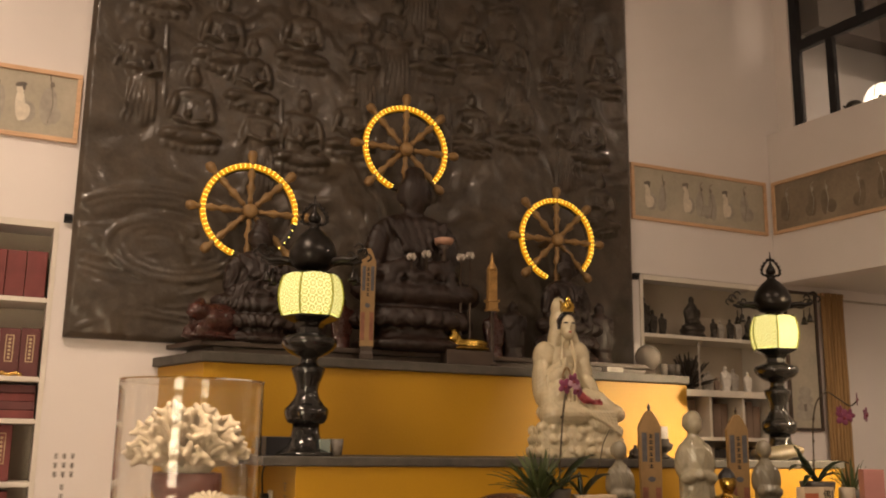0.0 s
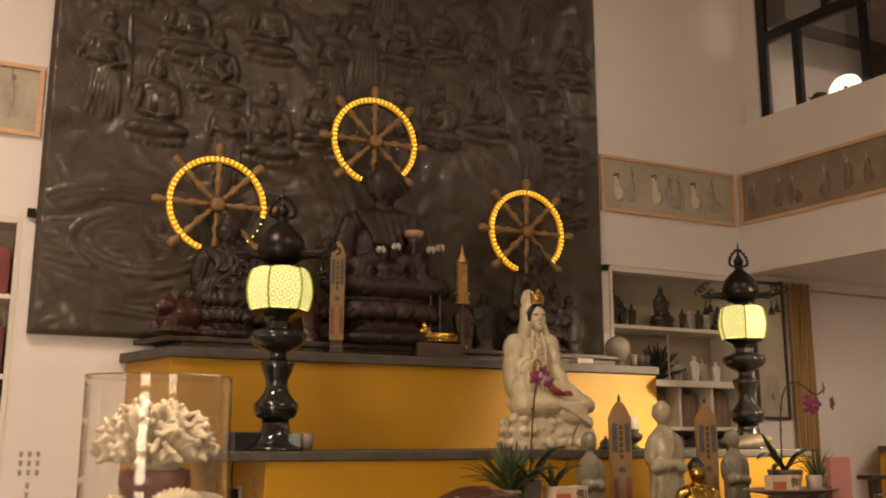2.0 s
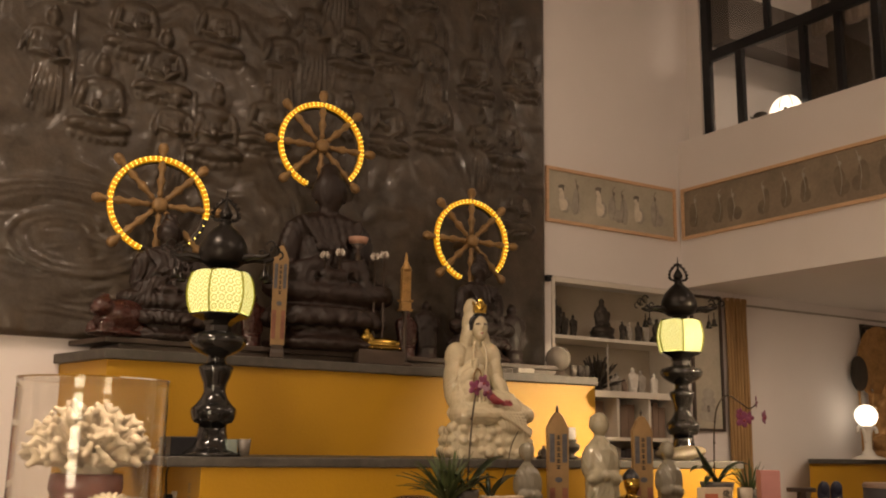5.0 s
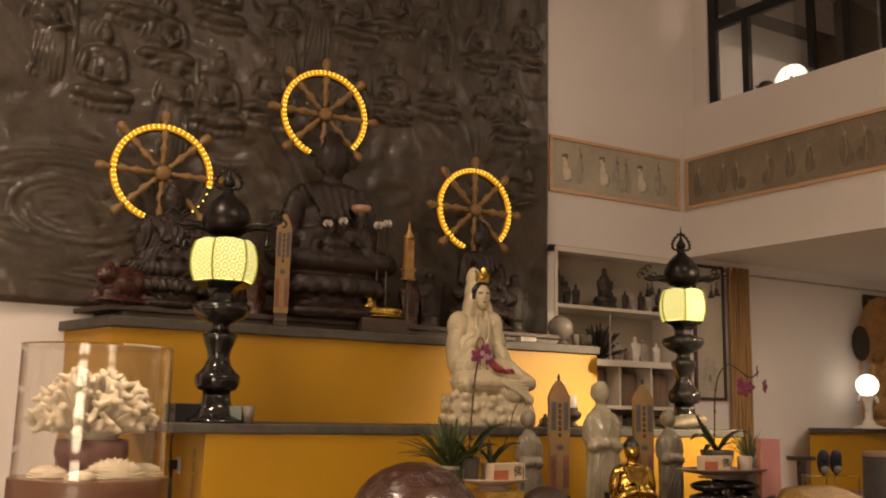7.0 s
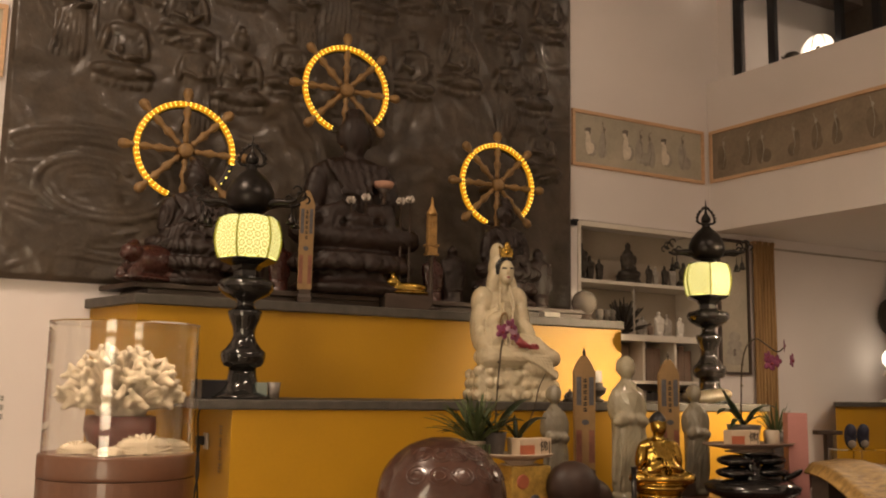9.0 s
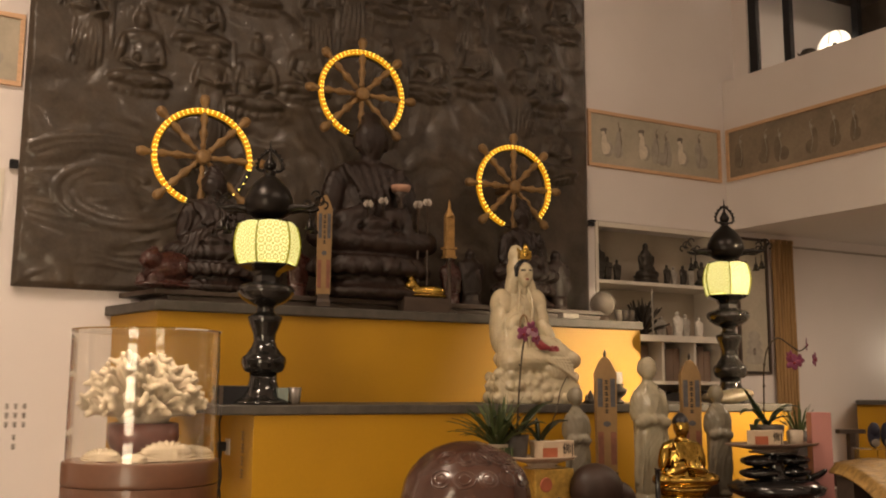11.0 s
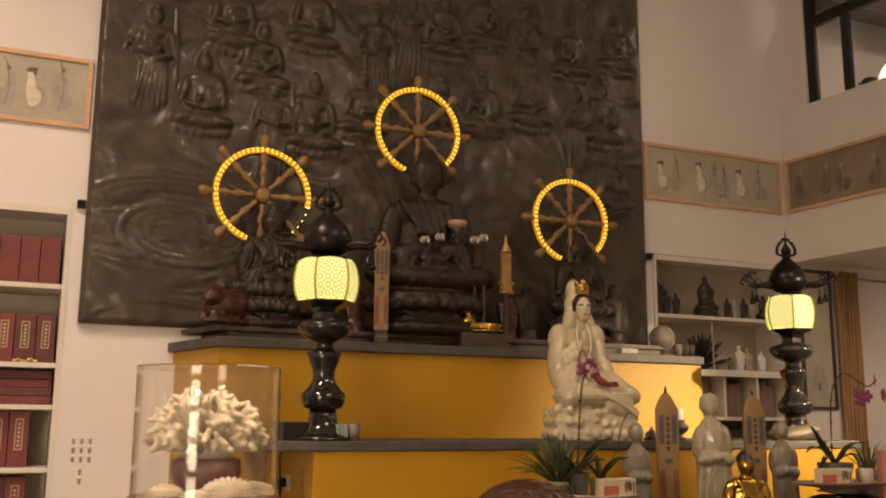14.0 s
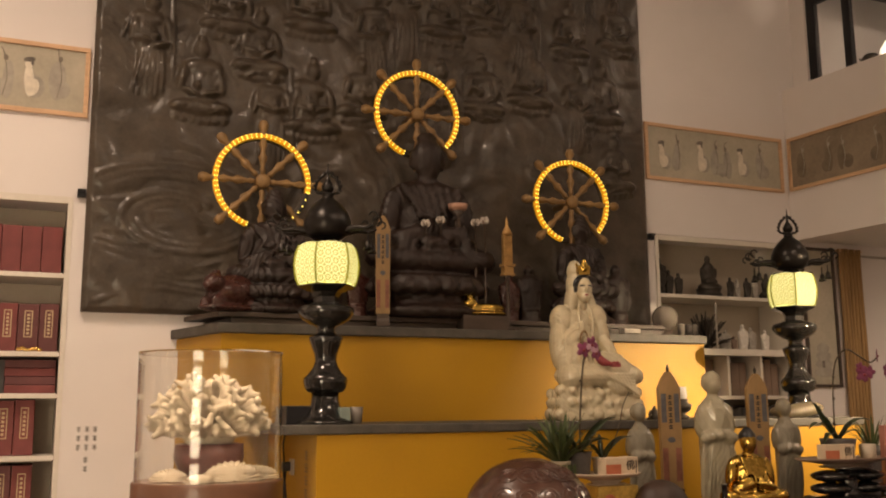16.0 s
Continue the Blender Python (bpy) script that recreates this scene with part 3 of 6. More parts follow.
def shelf_figures():
    rnd = random.Random(12)
    y = BACK + 0.14
    for x, h, sit, q in ((4.79, 0.33, 0, M_BRONZE), (4.90, 0.22, 0, M_BRONZE), (5.00, 0.20, 0, M_BRONZE), (5.28, 0.36, 1, M_BRONZE),
                         (5.50, 0.18, 0, M_BRONZE), (5.60, 0.17, 0, M_GREYSTONE), (5.70, 0.19, 0, M_BRONZE), (5.82, 0.2, 0, M_GREYSTONE), (5.95, 0.24, 1, M_BRONZE)):
        statue("figurine", figure(bmesh.new(), bool(sit), h), q, h * 0.03, "small dark figurine standing on a white display shelf" if q is M_BRONZE
               else "small pale stone figurine on a white display shelf", pose(x, y + rnd.uniform(-0.04, 0.04), 2.43), 2, group="figurines on the shelves")
    for x, h, q in ((5.42, 0.17, M_GREYSTONE), (5.46, 0.19, M_GREYSTONE), (5.54, 0.14, M_BROWNBOX), (5.64, 0.24, M_PORCELAIN),
                    (5.73, 0.22, M_GREYSTONE), (5.88, 0.2, M_PORCELAIN), (4.8, 0.18, M_PORCELAIN), (4.9, 0.16, M_GREYSTONE)):
        statue("figurine", figure(bmesh.new(), False, h, 1.1), q, h * 0.03, "small pale figurine on a white display shelf", pose(x, y, 1.97), 2, group="figurines on the shelves")
    # black spiky coral
    t = thing("black_coral", pose(5.24, y, 1.97), "black branching spiky coral on the display shelf", "coral")
    b = bmesh.new()
    for k in range(70):
        a, e = rnd.uniform(0, 6.283), rnd.uniform(0.15, 1.5)
        d = Vector((math.cos(a) * math.cos(e), 0.7 * math.sin(a) * math.cos(e), math.sin(e)))
        r = rnd.uniform(0.19, 0.30)
        bm_tube(b, [Vector((0, 0, 0.03)), Vector((0, 0, 0.05)) + d * r * 0.6, Vector((0, 0, 0.05)) + d * r], [0.012, 0.012, 0.004], 5)
    bm_lathe(b, [(0.07, 0), (0.07, 0.02), (0.04, 0.05)], 14)
    part("spiky_growth", b, M_BRONZE, t)
    # lower compartments
    for x in (5.37, 5.72):
        t = thing("shelf_divider", pose(x, 0, 0), "white upright divider between shelf compartments", "shelf divider")
        part("board", box(-0.012, 0.012, BACK + 0.02, BACK + 0.39, 1.60, 1.938), M_WHITEWOOD, t)
    x = 4.72
    while x < 6.02:
        w = rnd.uniform(0.05, 0.11)
        if all(not (x < d + 0.02 and x + w > d - 0.02) for d in (5.37, 5.72)):
            t = thing("book", pose(x, BACK + 0.16, 1.602), "brown boxed volume standing on a white shelf", "book", "books on the shelf")
            part("cover", box(0, w - 0.003, 0, 0.2, 0, rnd.uniform(0.27, 0.31), 0.003), M_BROWNBOX, t)
        x += w
    x = 4.72
    while x < 6.02:
        w = rnd.uniform(0.025, 0.05)
        t = thing("book", pose(x, BACK + 0.14, 1.252), "dark thin volume standing on a low shelf", "book", "books on the shelf")
        part("cover", box(0, w - 0.003, 0, 0.2, 0, rnd.uniform(0.24, 0.27), 0.003), M_BOOKDARK if rnd.random() < 0.7 else M_GREYSTONE, t)
        x += w
    # sliding glass door edge and rail
    t = thing("shelf_door", pose(0, 0, 0), "sliding glass shelf doors with a slim dark edge", "glass door")
    part("door_edge", box(5.235, 5.25, BACK - 0.012, BACK - 0.004, 1.985, 2.37), M_GREYSTONE, t)
    part("rail", box(4.70, 6.06, BACK - 0.02, BACK + 0.004, 1.93, 1.985, 0.003), M_WHITEWOOD, t)


shelf_figures()

# hanging framed scroll and straw-coloured drape at the end of the shelves
t = thing("framed_scroll", pose(0, 0, 0), "tall brown framed scroll hanging on the white wall", "picture")
for name, q in (("frame_stile", (6.20, 6.225)), ("frame_stile", (6.555, 6.58))):
    part(name, box(q[0], q[1], BACK - 0.03, BACK - 0.002, 1.67, 2.90, 0.003), M_DARKWOOD, t)
for z in (1.67, 2.875):
    part("frame_rail", box(6.226, 6.554, BACK - 0.03, BACK - 0.002, z, z + 0.025, 0.003), M_DARKWOOD, t)
part("painting", box(6.226, 6.554, BACK - 0.012, BACK - 0.003, 1.696, 2.874), M_PAPER, t)
for k in range(4):
    part("painted_wash", bm_ball(bmesh.new(), (6.39, BACK - 0.0125, 1.80 + 0.07 * k), (0.12 - 0.016 * k, 0.001, 0.045), u=18, v=8), M_INKGREY, t)
part("painted_shape", box(6.37, 6.40, BACK - 0.0145, BACK - 0.012, 1.84, 1.90), M_INK, t)
M_STRAW = mat("straw_gold_fabric", (0.34, 0.21, 0.09), 0.75, var=0.3, scale=5, bump=0.3, bscale=40, stretch=(14, 14, 0.7))
t = thing("drape", pose(0, 0, 0), "straw-gold vertical slatted drape beside the scroll", "curtain")
for k in range(9):
    b = bmesh.new()
    x = 6.635 + 0.026 * k
    bm_tube(b, [(x + 0.003 * math.sin(j * 1.1 + k), BACK - 0.04 - 0.012 * (k % 3), 0.9 + j * 0.20) for j in range(11)], 0.0165, 8)
    part("fold", b, M_STRAW, t, smooth=True)
part("curtain_rail", box(6.62, 6.88, BACK - 0.06, BACK - 0.001, 2.872, 2.898), M_PALEWOOD, t)
setting("trim", box(6.90, 10.4, BACK - 0.02, BACK - 0.001, 2.845, 2.862), M_GREYSTONE, "thin grey conduit along the bay wall", "trim")

# ---- balcony window and upper room ----


def balcony():
    y0 = 6.215
    t = thing("balcony_window", BAY, "black metal framed balcony window over the parapet", "window")
    x0, x1 = 6.30, 6.36
    part("window_frame", box(x0, x1, y0 - 0.085, y0, 4.332, 6.49, 0.003), M_METALDARK, t, "black metal post")
    part("window_frame", box(x0, x1, -4.3, y0 - 0.086, 5.10, 5.20, 0.003), M_METALDARK, t, "black metal transom")
    for y, w in ((5.837, 0.07), (5.169, 0.06), (4.833, 0.055), (4.50, 0.06), (4.0, 0.06), (3.1, 0.1), (2.0, 0.06), (1.0, 0.1)):
        part("mullion", box(x0, x1, y - w, y, 4.332, 5.099, 0.003), M_METALDARK, t)
    for y, w in ((5.51, 0.05), (4.85, 0.08), (3.6, 0.06), (2.4, 0.1)):
        part("mullion", box(x0, x1, y - w, y, 5.201, 6.49, 0.003), M_METALDARK, t)
    for z0, z1 in ((4.333, 5.098), (5.202, 6.489)):
        pane = part("pane", box(x0 + 0.028, x0 + 0.034, -4.29, y0 - 0.09, z0, z1), M_GLASS, t, "clear glass pane")
        pane.visible_shadow = False
    # dim upper room behind it
    scr = thing("folding_screen", BAY @ pose(6.75, 4.98, 3.15), "dark wooden folding screen in the upper room", "screen")
    for k in range(3):
        part("leaf", box(-0.02, 0.02, -0.2 - 0.42 * k, 0.2 - 0.42 * k, 0, 2.4, 0.004), M_DARKWOOD, scr)
    cab = thing("tall_cabinet", pose(8.1, 6.1, 3.152), "tall brown cabinet in the dim upper room", "cabinet")
    part("body", box(-0.3, 0.3, -0.9, 0.2, 0, 2.2, 0.01), M_BROWNBOX, cab)
    part("door", box(-0.32, -0.301, -0.88, -0.36, 0.05, 2.15, 0.004), M_DARKWOOD, cab)
    part("door", box(-0.32, -0.301, -0.34, 0.18, 0.05, 2.15, 0.004), M_DARKWOOD, cab)
    for y in (5.12, 4.80):
        dr = thing("window_drape", BAY @ pose(6.50, y, 3.152), "dark brown gathered drape behind the balcony window", "curtain", "upper drapes")
        b = bmesh.new()
        for k in range(5):
            bm_tube(b, [(0.02 * math.sin(k * 2 + j), -0.05 * k, 1.9 + 0.24 * j) for j in range(7)], [0.035 + 0.006 * math.sin(j + k) for j in range(7)], 8)
        part("cloth", b, M_BROWNBOX, dr, smooth=True)
    # beam crossing the upper room
    setting("upper_beam", box(6.40, 8.99, 5.95, 6.18, 5.28, 5.75), M_DARKWOOD, "dark ceiling beam in the upper room", "beam")
    # glowing half-dome lamp on the sill
    lp = thing("table_lamp", BAY @ pose(6.222, 5.28, 4.332) @ Matrix.Diagonal((0.52, 1, 1, 1)), "small lit half-dome lamp with white glass panels on the parapet", "lamp")
    M_LAMPGLASS = mat("lit_white_glass", (0.9, 0.86, 0.8), 0.4, var=0.03, bump=0.0, glow=(1.0, 0.82, 0.62), power=1.3)
    prof = [(0.155 * math.cos(a), 0.02 + 0.13 * math.sin(a)) for a in np.linspace(0, 1.35, 8)]
    for k in range(8):
        b = bmesh.new()
        rows = [[b.verts.new((r * math.cos(k * 0.7854 + u), r * math.sin(k * 0.7854 + u), z)) for u in np.linspace(0.03, 0.7554, 5)] for r, z in prof]
        for p, q in zip(rows, rows[1:]):
            for i in range(4):
                b.faces.new((p[i], p[i + 1], q[i + 1], q[i]))
        part("glass_panel", b, M_LAMPGLASS, lp, smooth=True)
        part("lead_strip", bm_tube(bmesh.new(), [(r * math.cos(k * 0.7854), r * math.sin(k * 0.7854), z) for r, z in prof], 0.004, 6), M_METALDARK, lp)
    part("base", lathe([(0.06, 0), (0.06, 0.012), (0.02, 0.02), (0.015, 0.13), (0.03, 0.15)], 20), M_METALDARK, lp, smooth=True)
    tp = thing("teapot", BAY @ pose(6.235, 5.54, 4.332), "dark squat teapot on the parapet", "teapot")
    part("body", lathe([(0.035, 0), (0.065, 0.02), (0.07, 0.045), (0.05, 0.07), (0.015, 0.078)], 20), M_BRONZE, tp, smooth=True)
    part("spout", bm_tube(bmesh.new(), [(0, 0.06, 0.04), (0, 0.09, 0.05), (0, 0.11, 0.07)], [0.012, 0.009, 0.006], 8), M_BRONZE, tp)
    area_lamp("upper_room_light", look((8.0, 3.2, 6.3), (8.0, 3.2, 3)), 0.5, 0.5, 45, WARM)


balcony()

# ---- statues and wheels on the upper altar ----
M_GOLD = mat("polished_gilt", (0.46, 0.30, 0.065), 0.15, metal=1.0, var=0.15, scale=8, bump=0.08, bscale=40)
M_WHEELWOOD = mat("turned_brown_wood", (0.22, 0.13, 0.05), 0.45, var=0.25, scale=10, bump=0.15, bscale=60)
M_ROPE = mat("amber_light_tube", (0.45, 0.22, 0.01), 0.35, var=0.08, scale=20, bump=0.05, glow=(0.85, 0.36, 0.002), power=0.40)
M_LED = mat("lit_led", (1.0, 0.8, 0.3), 0.4, var=0.0, bump=0.0, glow=(1.0, 0.70, 0.10), power=2.0)
M_CABLE = mat("black_cable", (0.02, 0.02, 0.02), 0.5, var=0.1, bump=0.0)


def plinth():
    t = thing("statue_plinth", pose(0, 0, 0), "stepped dark wooden plinth along the upper altar", "plinth")
    part("step", bm_prism(bmesh.new(), ((1.12, 5.87), (4.40, 5.87), (4.40, 6.30), (1.03, 6.30)), 2.032, 2.075, 0.006), M_DARKWOOD, t)
    part("step", bm_prism(bmesh.new(), ((1.04, 5.85), (4.40, 5.85), (4.40, 6.30), (0.90, 6.30)), 2.076, 2.11, 0.008), M_DARKWOOD, t)


def brown_buddha(m, k):
    b = bmesh.new()
    bm_lathe(b, [(0.40, 0), (0.43, 0.05), (0.33, 0.10), (0.30, 0.16), (0.42, 0.24), (0.40, 0.28)], 32)
    for i in range(18):
        a = i * 2 * math.pi / 18
        bm_ball(b, (0.38 * math.cos(a), 0.38 * math.sin(a), 0.20), (0.075, 0.075, 0.055), (0, 0, math.degrees(a)))
    bm_ball(b, (0, -0.05, 0.38), (0.45, 0.28, 0.11))
    bm_ball(b, (0, 0.02, 0.62), (0.23, 0.17, 0.30))
    bm_ball(b, (0, 0.02, 0.84), (0.29, 0.15, 0.13))
    for s in (-1, 1):
        bm_ball(b, (s * 0.27, 0, 0.70), (0.085, 0.10, 0.21), (0, s * -10, 0))
        bm_ball(b, (s * 0.20, -0.16, 0.54), (0.17, 0.07, 0.065), (0, s * 18, s * 25))
        bm_ball(b, (s * 0.34, -0.12, 0.40), (0.14, 0.16, 0.09))
        bm_ball(b, (s * 0.115, 0, 1.10), (0.02, 0.035, 0.075))
    bm_ball(b, (0, -0.24, 0.50), (0.10, 0.06, 0.05))
    bm_ball(b, (0, -0.02, 1.12), (0.115, 0.125, 0.155))
    bm_ball(b, (0, 0.01, 1.26), (0.075, 0.075, 0.06))
    bm_ball(b, (0, 0, 0.99), (0.075, 0.08, 0.08))
    for i in range(9):
        a = -1.2 + i * 0.3
        bm_tube(b, arc([(0.24 * math.sin(a), -0.10, 0.92), (0.18 * math.sin(a) + 0.05, -0.19, 0.68), (0.30 * math.sin(a), -0.26, 0.44)]), 0.014, 6)
    bmesh.ops.scale(b, vec=(k, 0.6 * k, k), verts=b.verts)
    return statue("seated_statue", b, M_STATUEWOOD, 0.016 * k, "large dark red-brown lacquered seated wooden statue on the altar", m, 3, 0.004, 1.0, group="altar statues")


def dharma_wheel(x, z, a0, a1, dark_from=None):
    """A turned wooden wheel with eight handled spokes and a tube of amber lights round its rim."""
    t = thing("dharma_wheel", pose(x, 6.05, z), "wooden eight-spoked wheel ringed with amber lights before the relief", "wheel", "lit wheels")
    R = 0.305
    end = dark_from if dark_from is not None else a1
    pts = [(R * math.cos(math.radians(a)), 0, R * math.sin(math.radians(a))) for a in np.linspace(a0, end, 80)]
    part("light_tube", bm_tube(bmesh.new(), pts, 0.020, 8), M_ROPE, t, "amber plastic light tube", True)
    b = bmesh.new()
    n = int(abs(end - a0) / 6.0)
    for i in range(n + 1):
        a = math.radians(a0 + (end - a0) * i / n)
        for r in (R - 0.0085, R + 0.0085):
            bm_ball(b, (r * math.cos(a), -0.0195, r * math.sin(a)), 0.0047, u=8, v=5)
    tagged(part("light_dots", b, M_LED, t, "small bright amber lights"), kind="stuff")
    if dark_from is not None:
        pts = [(R * math.cos(math.radians(a)), 0, R * math.sin(math.radians(a))) for a in np.linspace(dark_from, a1, 16)]
        part("loose_cable", bm_tube(bmesh.new(), pts, 0.012, 8), M_CABLE, t, "unlit dark end of the light tube", True)
        b = bmesh.new()
        for i in range(5):
            a = math.radians(dark_from + (a1 - dark_from) * i / 4)
            bm_ball(b, (R * math.cos(a), -0.012, R * math.sin(a)), 0.006, u=6, v=4)
        tagged(part("light_dots", b, M_LED, t), kind="stuff")
    part("hub", lathe([(0.0, -0.04), (0.035, -0.04), (0.048, -0.025), (0.048, 0.02), (0.035, 0.03), (0.025, 0.24)], 20, pose(0, 0, 0, -90)), M_WHEELWOOD, t, smooth=True)
    rim = [(0.295 * math.cos(math.radians(a)), 0.03, 0.295 * math.sin(math.radians(a))) for a in range(0, 361, 6)]
    part("rim", bm_tube(bmesh.new(), rim, 0.018, 8, False), M_DARKWOOD, t, smooth=True)
    prof = [(0.010, 0.05), (0.016, 0.075), (0.011, 0.10), (0.019, 0.14), (0.024, 0.165), (0.013, 0.19), (0.013, 0.215), (0.022, 0.25), (0.015, 0.28),
            (0.018, 0.325), (0.014, 0.335), (0.024, 0.36), (0.027, 0.385), (0.018, 0.41), (0.004, 0.415)]
    for i in range(8):
        part("spoke", lathe([(r * 1.25, z) for r, z in prof], 12, pose(0, 0.005, 0, 0, 45 * i, 0)), M_WHEELWOOD, t, "turned wooden spoke with a knob end", True)


plinth()
brown_buddha(pose(2.47, 5.98, 2.11, 0, 0, 0), 1.0)
brown_buddha(pose(1.40, 5.98, 2.11, 0, 0, -6), 0.62)
brown_buddha(pose(3.70, 5.98, 2.11, 0, 0, 6), 0.62)
dharma_wheel(2.425, 3.565, -45, 250)
dharma_wheel(1.335, 2.985, 251, -48, -10)
dharma_wheel(3.67, 3.03, -44, 251)

# crouching dark beasts and attendants beside the statues
M_DARKRED = mat("deep_red_lacquer", (0.045, 0.014, 0.010), 0.28, var=0.3, scale=8, bump=0.15, bscale=40, coat=0.3)
for x, y, k, turn in ((1.13, 5.95, 0.42, 25),):
    b = bmesh.new()
    bm_ball(b, (0, 0, 0.30), (0.42, 0.26, 0.26), (0, -12, 0))
    bm_ball(b, (-0.34, -0.06, 0.40), (0.17, 0.15, 0.15))
    bm_ball(b, (-0.46, -0.09, 0.36), (0.09, 0.09, 0.08))
    bm_ball(b, (-0.28, 0.0, 0.54), (0.06, 0.12, 0.07))
    bm_ball(b, (0.38, 0, 0.30), (0.2, 0.22, 0.24))
    for s in (-1, 1):
        bm_ball(b, (-0.3, 0.14 * s, 0.12), (0.14, 0.07, 0.12))
        bm_ball(b, (0.36, 0.16 * s, 0.12), (0.18, 0.08, 0.12))
    bm_ball(b, (0, 0, 0.05), (0.55, 0.30, 0.06))
    bmesh.ops.scale(b, vec=(k, k, k), verts=b.verts)
    statue("beast_statue", b, M_DARKRED, 0.02 * k, "glossy dark red carved crouching beast on the altar", pose(x, y - 0.02, 2.11, 0, 0, turn), 3, group="altar beasts")
for x, h, q in ((3.28, 0.42, M_STATUEWOOD), (4.02, 0.46, M_STATUEWOOD), (1.80, 0.40, M_STATUEWOOD), (3.12, 0.36, M_DARKRED), (1.98, 0.36, M_DARKRED)):
    statue("attendant_statue", figure(bmesh.new(), False, h, 1.25), q, 0.012, "dark carved standing attendant figure on the altar", pose(x, 6.03, 2.11), 2, 0.002, 3.0, group="attendants")
M_SILVER = mat("glinting_glass_beads", (0.6, 0.55, 0.5), 0.08, metal=0.6, var=0.2, scale=30, bump=0.0)
M_WOODPINK = mat("pinkish_wooden_bowl", (0.42, 0.24, 0.17), 0.5, var=0.2, scale=9, bump=0.1)
t = thing("offering_bowl", pose(2.655, 5.88, 2.112), "stacked pale wooden offering dish on a tall dark stand", "bowl")
part("stand", lathe([(0.07, 0), (0.07, 0.015), (0.018, 0.04), (0.018, 0.71), (0.05, 0.74)], 20), M_DARKWOOD, t, smooth=True)
part("dish", lathe([(0.02, 0.741), (0.06, 0.75), (0.072, 0.785), (0.067, 0.79), (0.05, 0.76)], 24), M_WOODPINK, t, smooth=True)

# slim memorial stupas before the statues
M_CREAMPAPER = mat("cream_printed_card", (0.28, 0.175, 0.075), 0.55, var=0.14, scale=12, bump=0.05)
M_OLDGILT = mat("worn_gilt_carving", (0.42, 0.25, 0.09), 0.35, metal=0.5, var=0.35, scale=22, bump=0.3, bscale=70)
M_BLUEGREY = mat("blue_grey_print", (0.09, 0.09, 0.10), 0.6, var=0.25, scale=20, bump=0.0)
M_REDPRINT = mat("faded_red_print", (0.20, 0.08, 0.05), 0.6, var=0.25, scale=20, bump=0.0)


def tablet(m, k, label, col, tall=1.0):
    """A memorial tablet: a narrow gabled panel with printed columns, on a stepped foot. Local height about 0.75 * k."""
    t = thing("memorial_tablet", m @ Matrix.Diagonal((k, k, k, 1)), label, "tablet", "memorial tablets")
    b = bmesh.new()
    prof = [(-0.075, 0.08), (0.075, 0.08), (0.078, 0.52 * tall), (0.082, 0.63 * tall), (0.045, 0.69 * tall), (0.016, 0.72 * tall), (-0.016, 0.72 * tall), (-0.045, 0.69 * tall), (-0.082, 0.63 * tall), (-0.078, 0.52 * tall)]
    f = [b.verts.new((x, -0.02, z)) for x, z in prof]
    r = [b.verts.new((x, 0.02, z)) for x, z in prof]
    b.faces.new(f)
    b.faces.new(r[::-1])
    for i in range(len(prof)):
        j = (i + 1) % len(prof)
        b.faces.new((f[i], r[i], r[j], f[j]))
    bmesh.ops.bevel(b, geom=b.edges[:], offset=0.003, segments=1, affect="EDGES")
    part("panel", b, col, t)
    part("finial", lathe([(0.012, 0.715 * tall), (0.008, 0.725 * tall), (0.013, 0.74 * tall), (0.002, 0.765 * tall)], 10), M_BRONZE, t, smooth=True)
    part("foot", lathe([(0.10, 0), (0.10, 0.03), (0.085, 0.05), (0.09, 0.08)], 4, pose(0, 0, 0, 0, 0, 45)), M_DARKWOOD, t)
    for s in (-1, 1):
        part("printed_panel", box(s * 0.047 - 0.018, s * 0.047 + 0.018, -0.0225, -0.019, 0.44 * tall, 0.60 * tall), M_BLUEGREY, t, "blue-grey printed side panel")
        part("printed_panel", box(s * 0.047 - 0.020, s * 0.047 + 0.020, -0.0225, -0.019, 0.12, 0.30 * tall), M_REDPRINT, t, "faded red printed side panel")
    for i in range(6):
        b = box(-0.014, 0.014, -0.0225, -0.019, (0.405 + 0.033 * i) * tall, (0.412 + 0.033 * i) * tall)
        bm_box(b, -0.014, 0.014, -0.0225, -0.019, (0.418 + 0.033 * i) * tall, (0.424 + 0.033 * i) * tall)
        bm_box(b, -0.003, 0.003, -0.0228, -0.019, (0.403 + 0.033 * i) * tall, (0.428 + 0.033 * i) * tall)
        part("character_bar", b, M_BLACKINK, t)
    part("medallion", lathe([(0.0, 0), (0.028, 0), (0.028, 0.003), (0, 0.003)], 20, pose(0, -0.0195, 0.345 * tall, 90) @ Matrix.Diagonal((1, 0.55, 1, 1))), M_BLUEGREY, t)
    return t


tablet(pose(2.075, 5.785, 2.034, 0, 0, -18) @ Matrix.Diagonal((0.62, 0.8, 1.04, 1)), 0.97, "slim pale gilt memorial tablet on the upper altar", M_CREAMPAPER)
t = thing("gilt_pagoda_staff", pose(2.985, 5.79, 2.032), "slender gilt carved pagoda ornament on a thin dark stem", "ornament")
part("stem", lathe([(0.055, 0), (0.055, 0.014), (0.02, 0.03), (0.014, 0.06), (0.014, 0.36), (0.03, 0.375)], 18), M_DARKWOOD, t, smooth=True)
b = box(-0.045, 0.045, -0.03, 0.03, 0.376, 0.392, 0.003)
bm_box(b, -0.036, 0.036, -0.026, 0.026, 0.392, 0.44, 0.004)
bm_box(b, -0.047, 0.047, -0.032, 0.032, 0.44, 0.456, 0.003)
